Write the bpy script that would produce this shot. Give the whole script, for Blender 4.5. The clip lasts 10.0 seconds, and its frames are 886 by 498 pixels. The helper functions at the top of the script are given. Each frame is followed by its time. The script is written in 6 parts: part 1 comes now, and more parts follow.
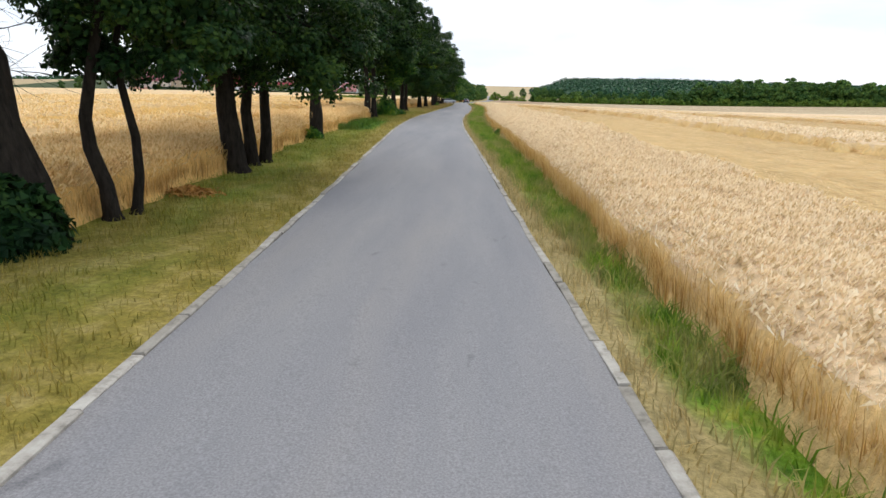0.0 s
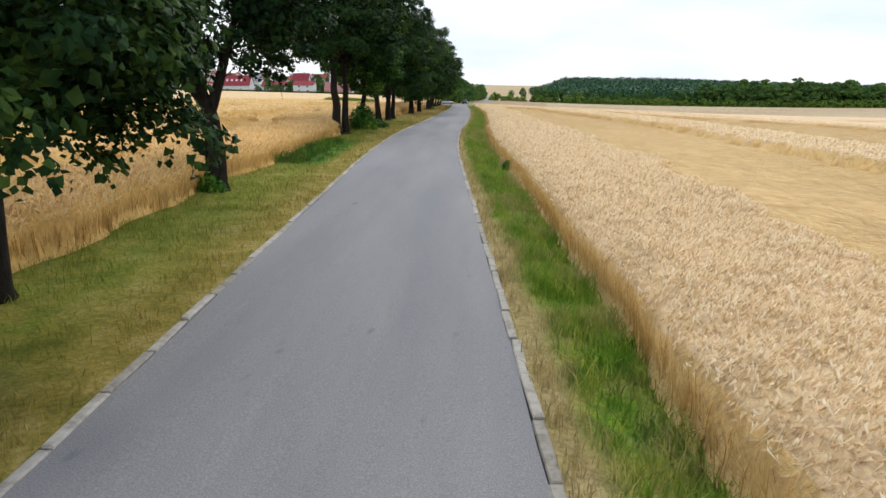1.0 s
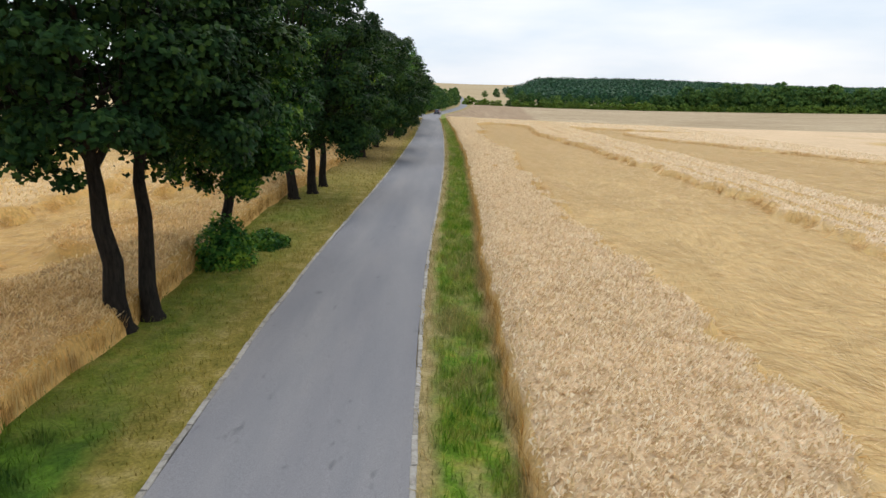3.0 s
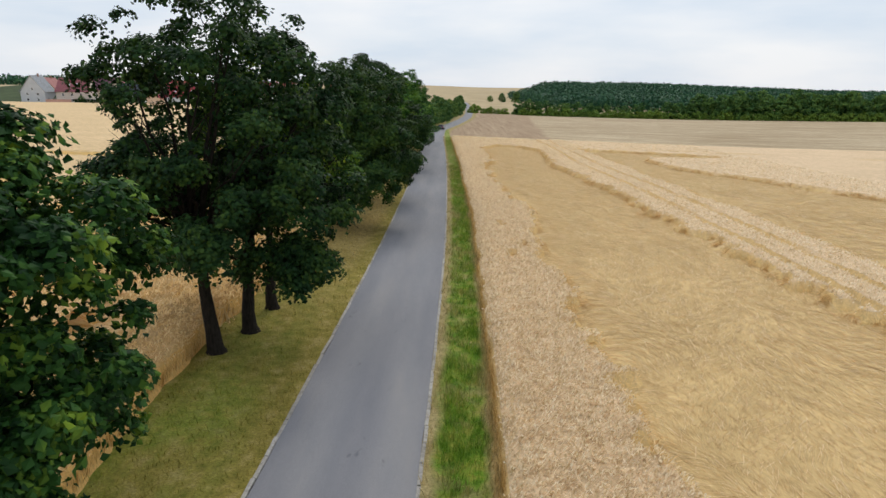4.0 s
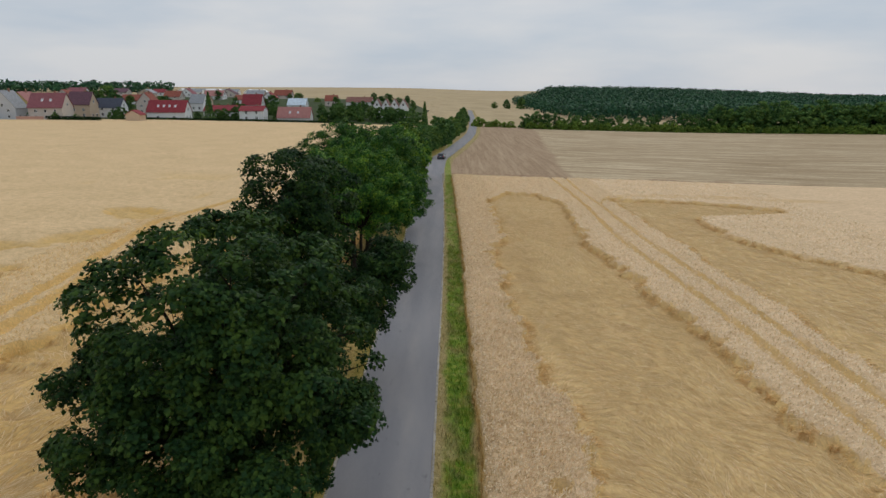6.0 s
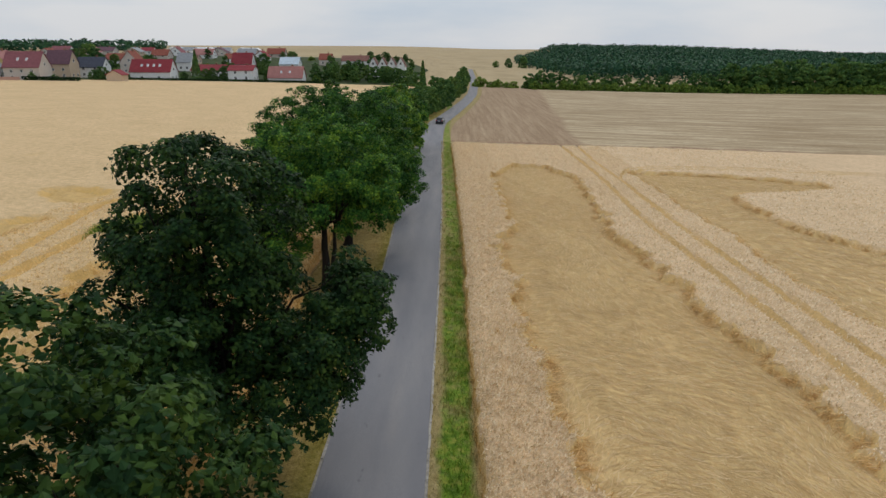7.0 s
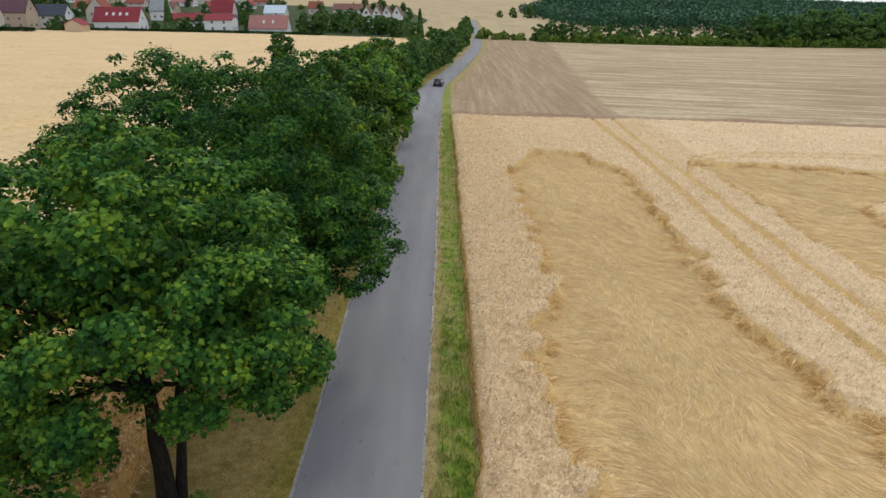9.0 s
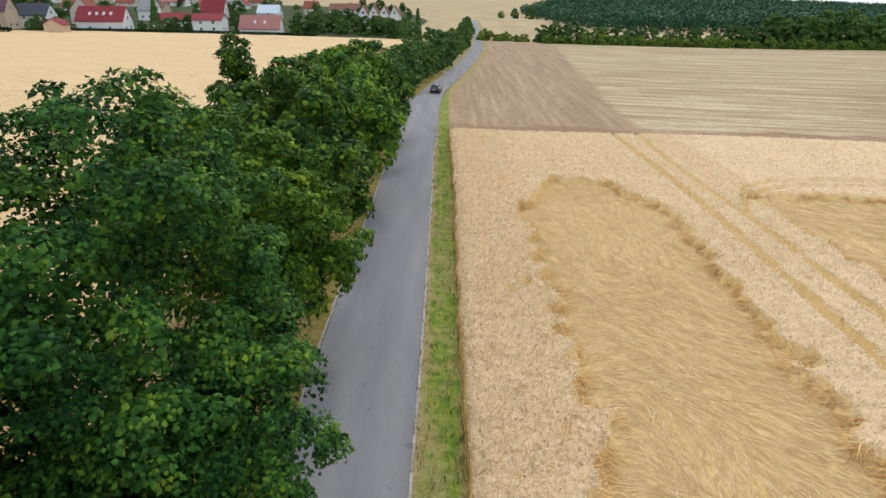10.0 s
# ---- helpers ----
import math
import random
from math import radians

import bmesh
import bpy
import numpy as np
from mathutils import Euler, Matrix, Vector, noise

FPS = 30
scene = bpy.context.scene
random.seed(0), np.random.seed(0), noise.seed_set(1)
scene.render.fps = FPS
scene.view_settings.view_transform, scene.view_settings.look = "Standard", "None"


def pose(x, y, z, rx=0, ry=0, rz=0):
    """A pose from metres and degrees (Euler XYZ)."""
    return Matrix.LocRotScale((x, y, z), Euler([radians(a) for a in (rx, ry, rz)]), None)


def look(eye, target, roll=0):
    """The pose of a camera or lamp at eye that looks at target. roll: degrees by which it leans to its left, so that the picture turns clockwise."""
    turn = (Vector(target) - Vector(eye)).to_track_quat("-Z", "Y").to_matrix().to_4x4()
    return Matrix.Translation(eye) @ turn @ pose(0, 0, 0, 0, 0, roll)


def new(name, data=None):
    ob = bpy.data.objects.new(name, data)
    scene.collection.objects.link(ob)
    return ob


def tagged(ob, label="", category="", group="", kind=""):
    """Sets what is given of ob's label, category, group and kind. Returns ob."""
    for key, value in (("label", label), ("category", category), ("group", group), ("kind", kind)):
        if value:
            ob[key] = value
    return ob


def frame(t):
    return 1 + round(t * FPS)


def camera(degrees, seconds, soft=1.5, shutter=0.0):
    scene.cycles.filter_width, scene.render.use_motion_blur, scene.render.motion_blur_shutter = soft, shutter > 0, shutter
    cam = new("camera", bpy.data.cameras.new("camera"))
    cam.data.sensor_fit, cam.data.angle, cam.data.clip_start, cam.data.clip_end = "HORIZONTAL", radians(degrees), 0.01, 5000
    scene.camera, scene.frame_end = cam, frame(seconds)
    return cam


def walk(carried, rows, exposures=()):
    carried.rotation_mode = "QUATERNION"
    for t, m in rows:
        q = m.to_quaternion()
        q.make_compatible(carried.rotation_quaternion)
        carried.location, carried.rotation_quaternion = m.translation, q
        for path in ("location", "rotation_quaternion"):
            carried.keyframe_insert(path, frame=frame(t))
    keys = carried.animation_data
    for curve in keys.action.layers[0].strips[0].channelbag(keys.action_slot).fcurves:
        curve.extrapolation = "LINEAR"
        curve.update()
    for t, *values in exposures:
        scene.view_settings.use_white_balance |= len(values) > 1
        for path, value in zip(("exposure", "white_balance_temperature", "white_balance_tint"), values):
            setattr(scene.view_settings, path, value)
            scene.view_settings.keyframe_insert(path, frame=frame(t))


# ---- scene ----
cam = camera(70.0, 10.0)
PATH = [
    (0, (2.868, -12.529, 2.382), (2.7732, -10.5924, 1.8923), 0.16),
    (0.5, (2.929, -6.844, 2.551), (2.8364, -4.9080, 2.0581), 0.19),
    (1, (2.865, -1.003, 2.993), (2.7729, 0.9334, 2.4998), 0.23),
    (1.5, (2.716, 5.079, 3.695), (2.6377, 7.0149, 3.2005), 0.30),
    (2, (2.599, 11.271, 4.259), (2.5485, 13.2086, 3.7644), 0.41),
    (2.5, (2.550, 17.470, 5.007), (2.5400, 19.4078, 4.5110), 0.50),
    (2.7, (2.504, 19.989, 5.422), (2.4989, 21.9261, 4.9227), 0.52),
    (3.8, (2.638, 34.651, 8.964), (2.6163, 36.5888, 8.4700), 0.43),
    (4, (2.661, 37.303, 9.642), (2.6377, 39.2410, 9.1493), 0.40),
    (4.5, (2.693, 43.911, 11.468), (2.6688, 45.8490, 10.9755), 0.32),
    (5, (2.782, 50.457, 13.253), (2.7520, 52.3959, 12.7623), 0.26),
    (5.5, (2.941, 56.864, 14.700), (2.9054, 58.8026, 14.2088), 0.24),
    (6, (3.153, 63.044, 15.272), (3.1173, 64.9832, 14.7844), 0.21),
    (6.2, (3.228, 65.492, 15.352), (3.1942, 67.4298, 14.8595), 0.19),
    (7.3, (3.204, 78.836, 14.801), (3.1682, 80.7358, 14.1761), 0.14),
    (7.5, (3.189, 81.360, 14.696), (3.1535, 83.2598, 14.0711), 0.16),
    (8, (3.128, 87.764, 14.472), (3.0926, 89.6643, 13.8489), 0.21),
    (8.5, (3.085, 94.371, 14.366), (3.0488, 96.2710, 13.7427), 0.24),
    (8.7, (3.085, 97.053, 14.240), (3.0488, 98.9530, 13.6167), 0.25),
    (8.8, (3.085, 98.394, 14.177), (3.0494, 100.2522, 13.4384), 0.26),
    (9, (3.085, 101.076, 14.051), (3.0494, 102.9342, 13.3124), 0.27),
    (9.5, (3.197, 107.845, 13.746), (3.1608, 109.7042, 13.0088), 0.32),
    (10, (3.327, 114.643, 13.378), (3.2898, 116.5022, 12.6421), 0.35),
]
EXPOSURE = [(0.0, 0.12), (1.0, 0.03), (2.5, -0.09), (4.0, -0.3), (5.5, -0.74), (6.2, -0.78), (7.5, -0.55), (8.5, -0.3), (9.0, -0.34), (10.0, -0.1)]
walk(cam, [(t, look(eye, target, roll)) for t, eye, target, roll in PATH], EXPOSURE)

# ---- world, sun ----
world = bpy.data.worlds.new("overcast_sky")
scene.world = world
world.use_nodes = True
wn, wl = world.node_tree.nodes, world.node_tree.links
wn.clear()
w_out = wn.new("ShaderNodeOutputWorld")
w_bg = wn.new("ShaderNodeBackground")
w_sky = wn.new("ShaderNodeTexSky")
w_sky.sky_type = "NISHITA"
w_sky.sun_disc = False
w_sky.sun_elevation, w_sky.sun_rotation = radians(46), radians(10)
w_sky.air_density, w_sky.dust_density = 1.0, 2.0
w_gain = wn.new("ShaderNodeMix")
w_gain.data_type, w_gain.blend_type = "RGBA", "MULTIPLY"
w_gain.inputs[0].default_value = 1.0
w_gain.inputs[7].default_value = (0.1, 0.1, 0.1, 1)
wl.new(w_sky.outputs[0], w_gain.inputs[6])
w_co = wn.new("ShaderNodeTexCoord")
w_map = wn.new("ShaderNodeMapping")
w_map.inputs["Scale"].default_value = (1.6, 1.6, 7.0)
w_noise = wn.new("ShaderNodeTexNoise")
w_noise.inputs["Scale"].default_value = 1.7
w_noise.inputs["Detail"].default_value = 5.0
w_noise.inputs["Roughness"].default_value = 0.52
wl.new(w_co.outputs["Generated"], w_map.inputs["Vector"])
wl.new(w_map.outputs[0], w_noise.inputs["Vector"])
w_ramp = wn.new("ShaderNodeValToRGB")
w_ramp.color_ramp.elements[0].position, w_ramp.color_ramp.elements[0].color = 0.34, (0.80, 0.92, 1.07, 1)
w_ramp.color_ramp.elements[1].position, w_ramp.color_ramp.elements[1].color = 0.62, (1.08, 1.11, 1.16, 1)
wl.new(w_noise.outputs["Fac"], w_ramp.inputs[0])
w_mix = wn.new("ShaderNodeMix")
w_mix.data_type = "RGBA"
w_mix.inputs[0].default_value = 0.88
wl.new(w_gain.outputs[2], w_mix.inputs[6])
wl.new(w_ramp.outputs[0], w_mix.inputs[7])
wl.new(w_mix.outputs[2], w_bg.inputs["Color"])
# an overcast sky is brighter overhead than at the horizon
w_xyz = wn.new("ShaderNodeSeparateXYZ")
wl.new(w_co.outputs["Generated"], w_xyz.inputs[0])
w_up = wn.new("ShaderNodeMapRange")
w_up.inputs[1].default_value, w_up.inputs[2].default_value = 0.15, 0.95
w_up.inputs[3].default_value, w_up.inputs[4].default_value = 1.04, 1.34
wl.new(w_xyz.outputs[2], w_up.inputs[0])
wl.new(w_up.outputs[0], w_bg.inputs["Strength"])
wl.new(w_bg.outputs[0], w_out.inputs[0])

sun_data = bpy.data.lights.new("sun", "SUN")
sun_data.energy, sun_data.angle, sun_data.color = 1.25, radians(12), (1.0, 0.95, 0.86)
sun = new("sun", sun_data)
sun.matrix_world = look((12, 70, 75), (0, 0, 0))
scene.view_settings.exposure = 0.0

# ---- noise and mesh helpers ----


def vnoise(x, y, seed=0):
    """Smooth value noise on a unit lattice, 0 to 1, on arrays."""
    x, y = np.asarray(x, float), np.asarray(y, float)
    ix, iy = np.floor(x).astype(np.int64), np.floor(y).astype(np.int64)
    fx, fy = x - ix, y - iy
    fx, fy = fx * fx * (3 - 2 * fx), fy * fy * (3 - 2 * fy)

    def cell(a, b):
        n = (a * 374761393 + b * 668265263 + seed * 974634777) & 0xFFFFFFFF
        n = ((n ^ (n >> 13)) * 1274126177) & 0xFFFFFFFF
        return ((n ^ (n >> 16)) & 0xFFFF) / 65535.0

    top = cell(ix, iy) * (1 - fx) + cell(ix + 1, iy) * fx
    low = cell(ix, iy + 1) * (1 - fx) + cell(ix + 1, iy + 1) * fx
    return top * (1 - fy) + low * fy


def fbm(x, y, seed=0, octaves=3):
    total, amp, norm = 0.0, 1.0, 0.0
    for k in range(octaves):
        total = total + amp * vnoise(x * 2 ** k + 17 * k, y * 2 ** k - 9 * k, seed + k)
        norm += amp
        amp *= 0.5
    return total / norm


def ramp(v, a, b):
    """Smooth step from 0 at a to 1 at b."""
    t = np.clip((v - a) / (b - a), 0, 1)
    return t * t * (3 - 2 * t)


FALL_Y = [-15, 0, 15, 30, 45, 60, 80, 100, 120, 140, 160, 180, 200, 260, 430, 600]
FALL_Z = [0.12, 0.03, 0.05, 0.0, -0.11, -0.24, -0.43, -0.72, -1.06, -1.41, -1.76, -2.05, -2.30, -2.9, -4.2, -4.8]


def lie(x, y):
    """Height of the land: it falls gently to the right of the road, rises behind the village and to a far plateau."""
    x, y = np.asarray(x, float), np.asarray(y, float)
    z = np.interp(y, FALL_Y, FALL_Z) + np.where(x > 0, -4.5 * np.tanh(x / 112.0), 6.3 * np.tanh(-x / 200.0))
    z = z + 0.06 * np.clip(y - 395, 0, 150) * ramp(-x, 12, 45) * ramp(y, 1500, 800)
    z = z + 16.5 * ramp(y, 780, 1150) * ramp(x, 110, 170) * (1 - 0.7 * ramp(x, 250, 700)) * ramp(y, 1700, 1250)
    z = z + 22.0 * ramp(y, 900, 2500) * ramp(x, 2500, 600) - 0.03 * np.clip(y - 2550, 0, 3000)
    return z


def make_mesh(name, verts, faces, mat, smooth=True):
    """A mesh from an (n, 3) array of vertices and an (m, k) array of faces with k corners."""
    verts, faces = np.asarray(verts, np.float32), np.asarray(faces, np.int32)
    me = bpy.data.meshes.new(name)
    me.vertices.add(len(verts))
    me.vertices.foreach_set("co", verts.ravel())
    k = faces.shape[1]
    me.loops.add(faces.size)
    me.loops.foreach_set("vertex_index", faces.ravel())
    me.polygons.add(len(faces))
    me.polygons.foreach_set("loop_start", np.arange(0, faces.size, k, dtype=np.int32))
    me.polygons.foreach_set("loop_total", np.full(len(faces), k, np.int32))
    me.update(calc_edges=True)
    me.polygons.foreach_set("use_smooth", np.full(len(faces), smooth))
    me.materials.append(mat)
    return me


def sheet(name, xs, ys, height, mat):
    """A sheet over the grid xs by ys, with height(x, y)."""
    X, Y = np.meshgrid(xs, ys)
    Z = height(X, Y)
    n, m = len(ys), len(xs)
    idx = np.arange(n * m).reshape(n, m)
    faces = np.stack([idx[:-1, :-1], idx[:-1, 1:], idx[1:, 1:], idx[1:, :-1]], -1).reshape(-1, 4)
    return new(name, make_mesh(name, np.stack([X, Y, Z], -1).reshape(-1, 3), faces, mat))


def part(name, bm, mat, parent, label=""):
    """A bmesh as one mesh object under a thing or a part."""
    me = bpy.data.meshes.new(name)
    bm.to_mesh(me)
    bm.free()
    me.materials.append(mat)
    ob = new(name, me)
    ob.parent = parent
    if label:
        tagged(ob, label)
    return ob


def part_mesh(name, me, parent, label=""):
    ob = new(name, me)
    ob.parent = parent
    if label:
        tagged(ob, label)
    return ob


def blades(base, tall, wide, lean, turn, bend=0.5):
    """Tapering bent blades: arrays of base points, heights, widths, sideways lean vectors (n, 2) and facing angles. Verts and tris."""
    n = len(base)
    side = np.stack([np.cos(turn), np.sin(turn), np.zeros(n)], -1) * (wide / 2)[:, None]
    up = np.stack([lean[:, 0] * bend * 0.5, lean[:, 1] * bend * 0.5, tall * 0.6], -1)
    tip = np.stack([lean[:, 0], lean[:, 1], tall], -1)
    v = np.stack([base - side, base + side, base + up + side * 0.8, base + up - side * 0.8, base + tip], 1).reshape(-1, 3)
    o = np.arange(n)[:, None] * 5
    f = np.concatenate([o + np.array([[0, 1, 2]]), o + np.array([[0, 2, 3]]), o + np.array([[3, 2, 4]])], 0)
    return v, f


# ---- materials ----


def material(name, rough=0.85, spec=0.3):
    mat = bpy.data.materials.new(name)
    mat.use_nodes = True
    b = mat.node_tree.nodes["Principled BSDF"]
    b.inputs["Roughness"].default_value = rough
    b.inputs["Specular IOR Level"].default_value = spec
    return mat, mat.node_tree.nodes, mat.node_tree.links, b


def position(n, l, scale=(1, 1, 1)):
    g = n.new("ShaderNodeNewGeometry")
    m = n.new("ShaderNodeMapping")
    m.inputs["Scale"].default_value = scale
    l.new(g.outputs["Position"], m.inputs["Vector"])
    return m.outputs[0]


def noise_tex(n, l, vec, scale, detail=3.0, rough=0.55, distort=0.0):
    t = n.new("ShaderNodeTexNoise")
    t.inputs["Scale"].default_value = scale
    t.inputs["Detail"].default_value = detail
    t.inputs["Roughness"].default_value = rough
    t.inputs["Distortion"].default_value = distort
    l.new(vec, t.inputs["Vector"])
    return t.outputs["Fac"]


def colors(n, l, fac, stops):
    r = n.new("ShaderNodeValToRGB")
    el = r.color_ramp.elements
    while len(el) < len(stops):
        el.new(0.5)
    for e, (p, c) in zip(el, stops):
        e.position, e.color = p, (*c, 1)
    l.new(fac, r.inputs[0])
    return r.outputs[0]


def blend(n, l, fac, a, b, mode="MIX"):
    m = n.new("ShaderNodeMix")
    m.data_type, m.blend_type = "RGBA", mode
    for sock, v in ((0, fac), (6, a), (7, b)):
        if isinstance(v, (int, float)):
            m.inputs[sock].default_value = v
        elif isinstance(v, tuple):
            m.inputs[sock].default_value = (*v, 1)
        else:
            l.new(v, m.inputs[sock])
    return m.outputs[2]


def math_node(n, l, op, a, b=0.0, clamp=False):
    m = n.new("ShaderNodeMath")
    m.operation, m.use_clamp = op, clamp
    for k, v in enumerate((a, b)):
        if isinstance(v, (int, float)):
            m.inputs[k].default_value = v
        else:
            l.new(v, m.inputs[k])
    return m.outputs[0]


def span(n, l, v, a, b, c=0.0, d=1.0):
    m = n.new("ShaderNodeMapRange")
    m.inputs[1].default_value, m.inputs[2].default_value = a, b
    m.inputs[3].default_value, m.inputs[4].default_value = c, d
    l.new(v, m.inputs[0])
    return m.outputs[0]


def bump(n, l, b, fac, strength, dist=0.02):
    k = n.new("ShaderNodeBump")
    k.inputs["Strength"].default_value, k.inputs["Distance"].default_value = strength, dist
    l.new(fac, k.inputs["Height"])
    l.new(k.outputs[0], b.inputs["Normal"])


def axes(n, l, vec):
    s = n.new("ShaderNodeSeparateXYZ")
    l.new(vec, s.inputs[0])
    return s.outputs


def island(n):
    return n.new("ShaderNodeNewGeometry").outputs["Random Per Island"]


def plain(name, color, rough=0.8, vary=0.25, scale=3.0, spec=0.3, metal=0.0):
    """Paint, render or plastic with grain and stains at two scales."""
    mat, n, l, b = material(name, rough, spec)
    co = n.new("ShaderNodeTexCoord").outputs["Object"]
    f1 = noise_tex(n, l, co, scale, 4)
    f2 = noise_tex(n, l, co, scale * 9, 2)
    f = math_node(n, l, "ADD", math_node(n, l, "MULTIPLY", f1, 0.65), math_node(n, l, "MULTIPLY", f2, 0.35))
    lo, hi = tuple(c * (1 - vary) for c in color), tuple(min(1, c * (1 + vary)) for c in color)
    l.new(colors(n, l, f, [(0.3, lo), (0.7, hi)]), b.inputs["Base Color"])
    b.inputs["Metallic"].default_value = metal
    return mat


def thin(n, l, b, c, share):
    """Lets a share of the light through, as blades and ears do."""
    t = n.new("ShaderNodeBsdfTranslucent")
    l.new(c, t.inputs["Color"])
    m = n.new("ShaderNodeMixShader")
    m.inputs[0].default_value = share
    l.new(b.outputs[0], m.inputs[1])
    l.new(t.outputs[0], m.inputs[2])
    l.new(m.outputs[0], n["Material Output"].inputs["Surface"])


# asphalt: pale, worn, with faint wheel tracks, patches and fine grain
ASPHALT, n, l, b = material("asphalt", 0.85, 0.25)
pos = position(n, l)
big = noise_tex(n, l, position(n, l, (0.7, 0.10, 1)), 1.0, 5, 0.6)
fine = noise_tex(n, l, pos, 60, 2)
tone = colors(n, l, big, [(0.3, (0.188, 0.188, 0.204)), (0.55, (0.226, 0.221, 0.230)), (0.75, (0.258, 0.247, 0.244))])
grain = colors(n, l, fine, [(0.3, (0.75, 0.75, 0.75)), (0.7, (1.15, 1.15, 1.15))])
tracks = n.new("ShaderNodeTexWave")
tracks.inputs["Scale"].default_value, tracks.inputs["Distortion"].default_value = 0.16, 1.5
tracks.inputs["Detail Scale"].default_value = 0.4
l.new(position(n, l, (1, 0.05, 1)), tracks.inputs["Vector"])
tone = blend(n, l, 1.0, tone, grain, "MULTIPLY")
tone = blend(n, l, 1.0, tone, colors(n, l, tracks.outputs["Fac"], [(0.0, (0.965, 0.965, 0.97)), (1.0, (1.03, 1.03, 1.02))]), "MULTIPLY")
spots = noise_tex(n, l, position(n, l, (1, 0.5, 1)), 2.6, 2, 0.7)
tone = blend(n, l, 1.0, tone, colors(n, l, spots, [(0.24, (0.72, 0.72, 0.74)), (0.33, (1, 1, 1))]), "MULTIPLY")
l.new(tone, b.inputs["Base Color"])
bump(n, l, b, fine, 0.35, 0.006)

KERB, n, l, b = material("kerb_concrete", 0.9, 0.2)
f = noise_tex(n, l, position(n, l), 6, 5, 0.7)
c = colors(n, l, f, [(0.3, (0.20, 0.185, 0.16)), (0.5, (0.36, 0.335, 0.30)), (0.7, (0.44, 0.42, 0.38))])
rnd = n.new("ShaderNodeObjectInfo").outputs["Random"]
l.new(blend(n, l, 1.0, c, colors(n, l, rnd, [(0, (0.75, 0.74, 0.72)), (1, (1.1, 1.1, 1.1))]), "MULTIPLY"), b.inputs["Base Color"])
bump(n, l, b, f, 0.5, 0.01)


def grass_color(n, l):
    """Dry straw-coloured verge with a green band in the ditch, green patches, and olive for the trees' shade on the
    left.
    """
    pos = position(n, l)
    x, y, _ = axes(n, l, pos)
    curve = n.new("ShaderNodeFloatCurve")
    pts = curve.mapping.curves[0].points
    pts[0].location, pts[1].location = (0.0, 0.5 + 2.2 / 20), (1.0, 0.5 - 1.95 / 20)
    for yy, xx in ((0, 1.65), (15, 0.83), (30, -0.02), (45, -0.30), (60, 0.0), (80, 0.2), (120, 0.0), (160, -0.75)):
        pts.new((yy + 10) / 230, 0.5 + xx / 20)
    curve.mapping.update()
    l.new(span(n, l, y, -10, 220), curve.inputs["Value"])
    mid = math_node(n, l, "MULTIPLY", math_node(n, l, "SUBTRACT", curve.outputs[0], 0.5), 20.0)
    x = math_node(n, l, "SUBTRACT", x, mid)
    patch = noise_tex(n, l, position(n, l, (0.5, 0.16, 1)), 1.0, 4, 0.6)
    wave = math_node(n, l, "MULTIPLY", math_node(n, l, "SUBTRACT", noise_tex(n, l, position(n, l, (0.8, 0.5, 1)), 1.0, 3), 0.5), 0.9)
    xd = math_node(n, l, "SUBTRACT", math_node(n, l, "ADD", x, wave), span(n, l, y, 20, -4, 0.0, 0.15))
    ditch = math_node(n, l, "MULTIPLY", span(n, l, xd, 2.35, 2.7), span(n, l, xd, 4.05, 3.75))
    ditch = math_node(n, l, "MULTIPLY", ditch, span(n, l, y, 85, 135, 1.0, 0.85))
    ditch = math_node(n, l, "MULTIPLY", ditch, math_node(n, l, "MULTIPLY", span(n, l, patch, 0.32, 0.46, 0.35, 1.0), span(n, l, noise_tex(n, l, pos, 0.9, 4, 0.65), 0.36, 0.52, 0.4, 1.0)))
    brown = math_node(n, l, "MULTIPLY", span(n, l, x, 3.92, 4.15), span(n, l, y, 193, 188, 0.0, 0.85))
    # olive over y 2 to 24 puts the trees' shade into the verge colour
    left = math_node(n, l, "MULTIPLY", span(n, l, x, -2.6, -4.0), math_node(n, l, "MULTIPLY", math_node(n, l, "MAXIMUM", span(n, l, patch, 0.38, 0.56, 0.05, 0.55), math_node(n, l, "MULTIPLY", span(n, l, y, 2, 8, 0.0, 0.5), span(n, l, y, 24, 18))), span(n, l, y, 75, 50)))
    green = math_node(n, l, "MAXIMUM", ditch, left)
    lush = math_node(n, l, "MULTIPLY", span(n, l, math_node(n, l, "ADD", x, wave), -3.0, -3.5), math_node(n, l, "MULTIPLY", span(n, l, y, 21, 24), span(n, l, y, 36, 33)))
    green = math_node(n, l, "MAXIMUM", green, math_node(n, l, "MULTIPLY", lush, 0.9))
    straw = colors(n, l, noise_tex(n, l, pos, 1.7, 4, 0.65), [(0.28, (0.15, 0.14, 0.026)), (0.5, (0.275, 0.225, 0.055)), (0.72, (0.40, 0.32, 0.13))])
    olive = colors(n, l, noise_tex(n, l, pos, 2.3, 3), [(0.30, (0.060, 0.15, 0.013)), (0.5, (0.15, 0.26, 0.026)), (0.66, (0.29, 0.31, 0.06))])
    rust = colors(n, l, noise_tex(n, l, pos, 3.1, 3), [(0.3, (0.28, 0.185, 0.075)), (0.7, (0.54, 0.39, 0.18))])
    dry = colors(n, l, noise_tex(n, l, pos, 1.9, 4, 0.65), [(0.3, (0.29, 0.22, 0.115)), (0.7, (0.54, 0.435, 0.27))])
    straw = blend(n, l, span(n, l, x, 1.5, 2.2, 0.0, 0.6), straw, dry)
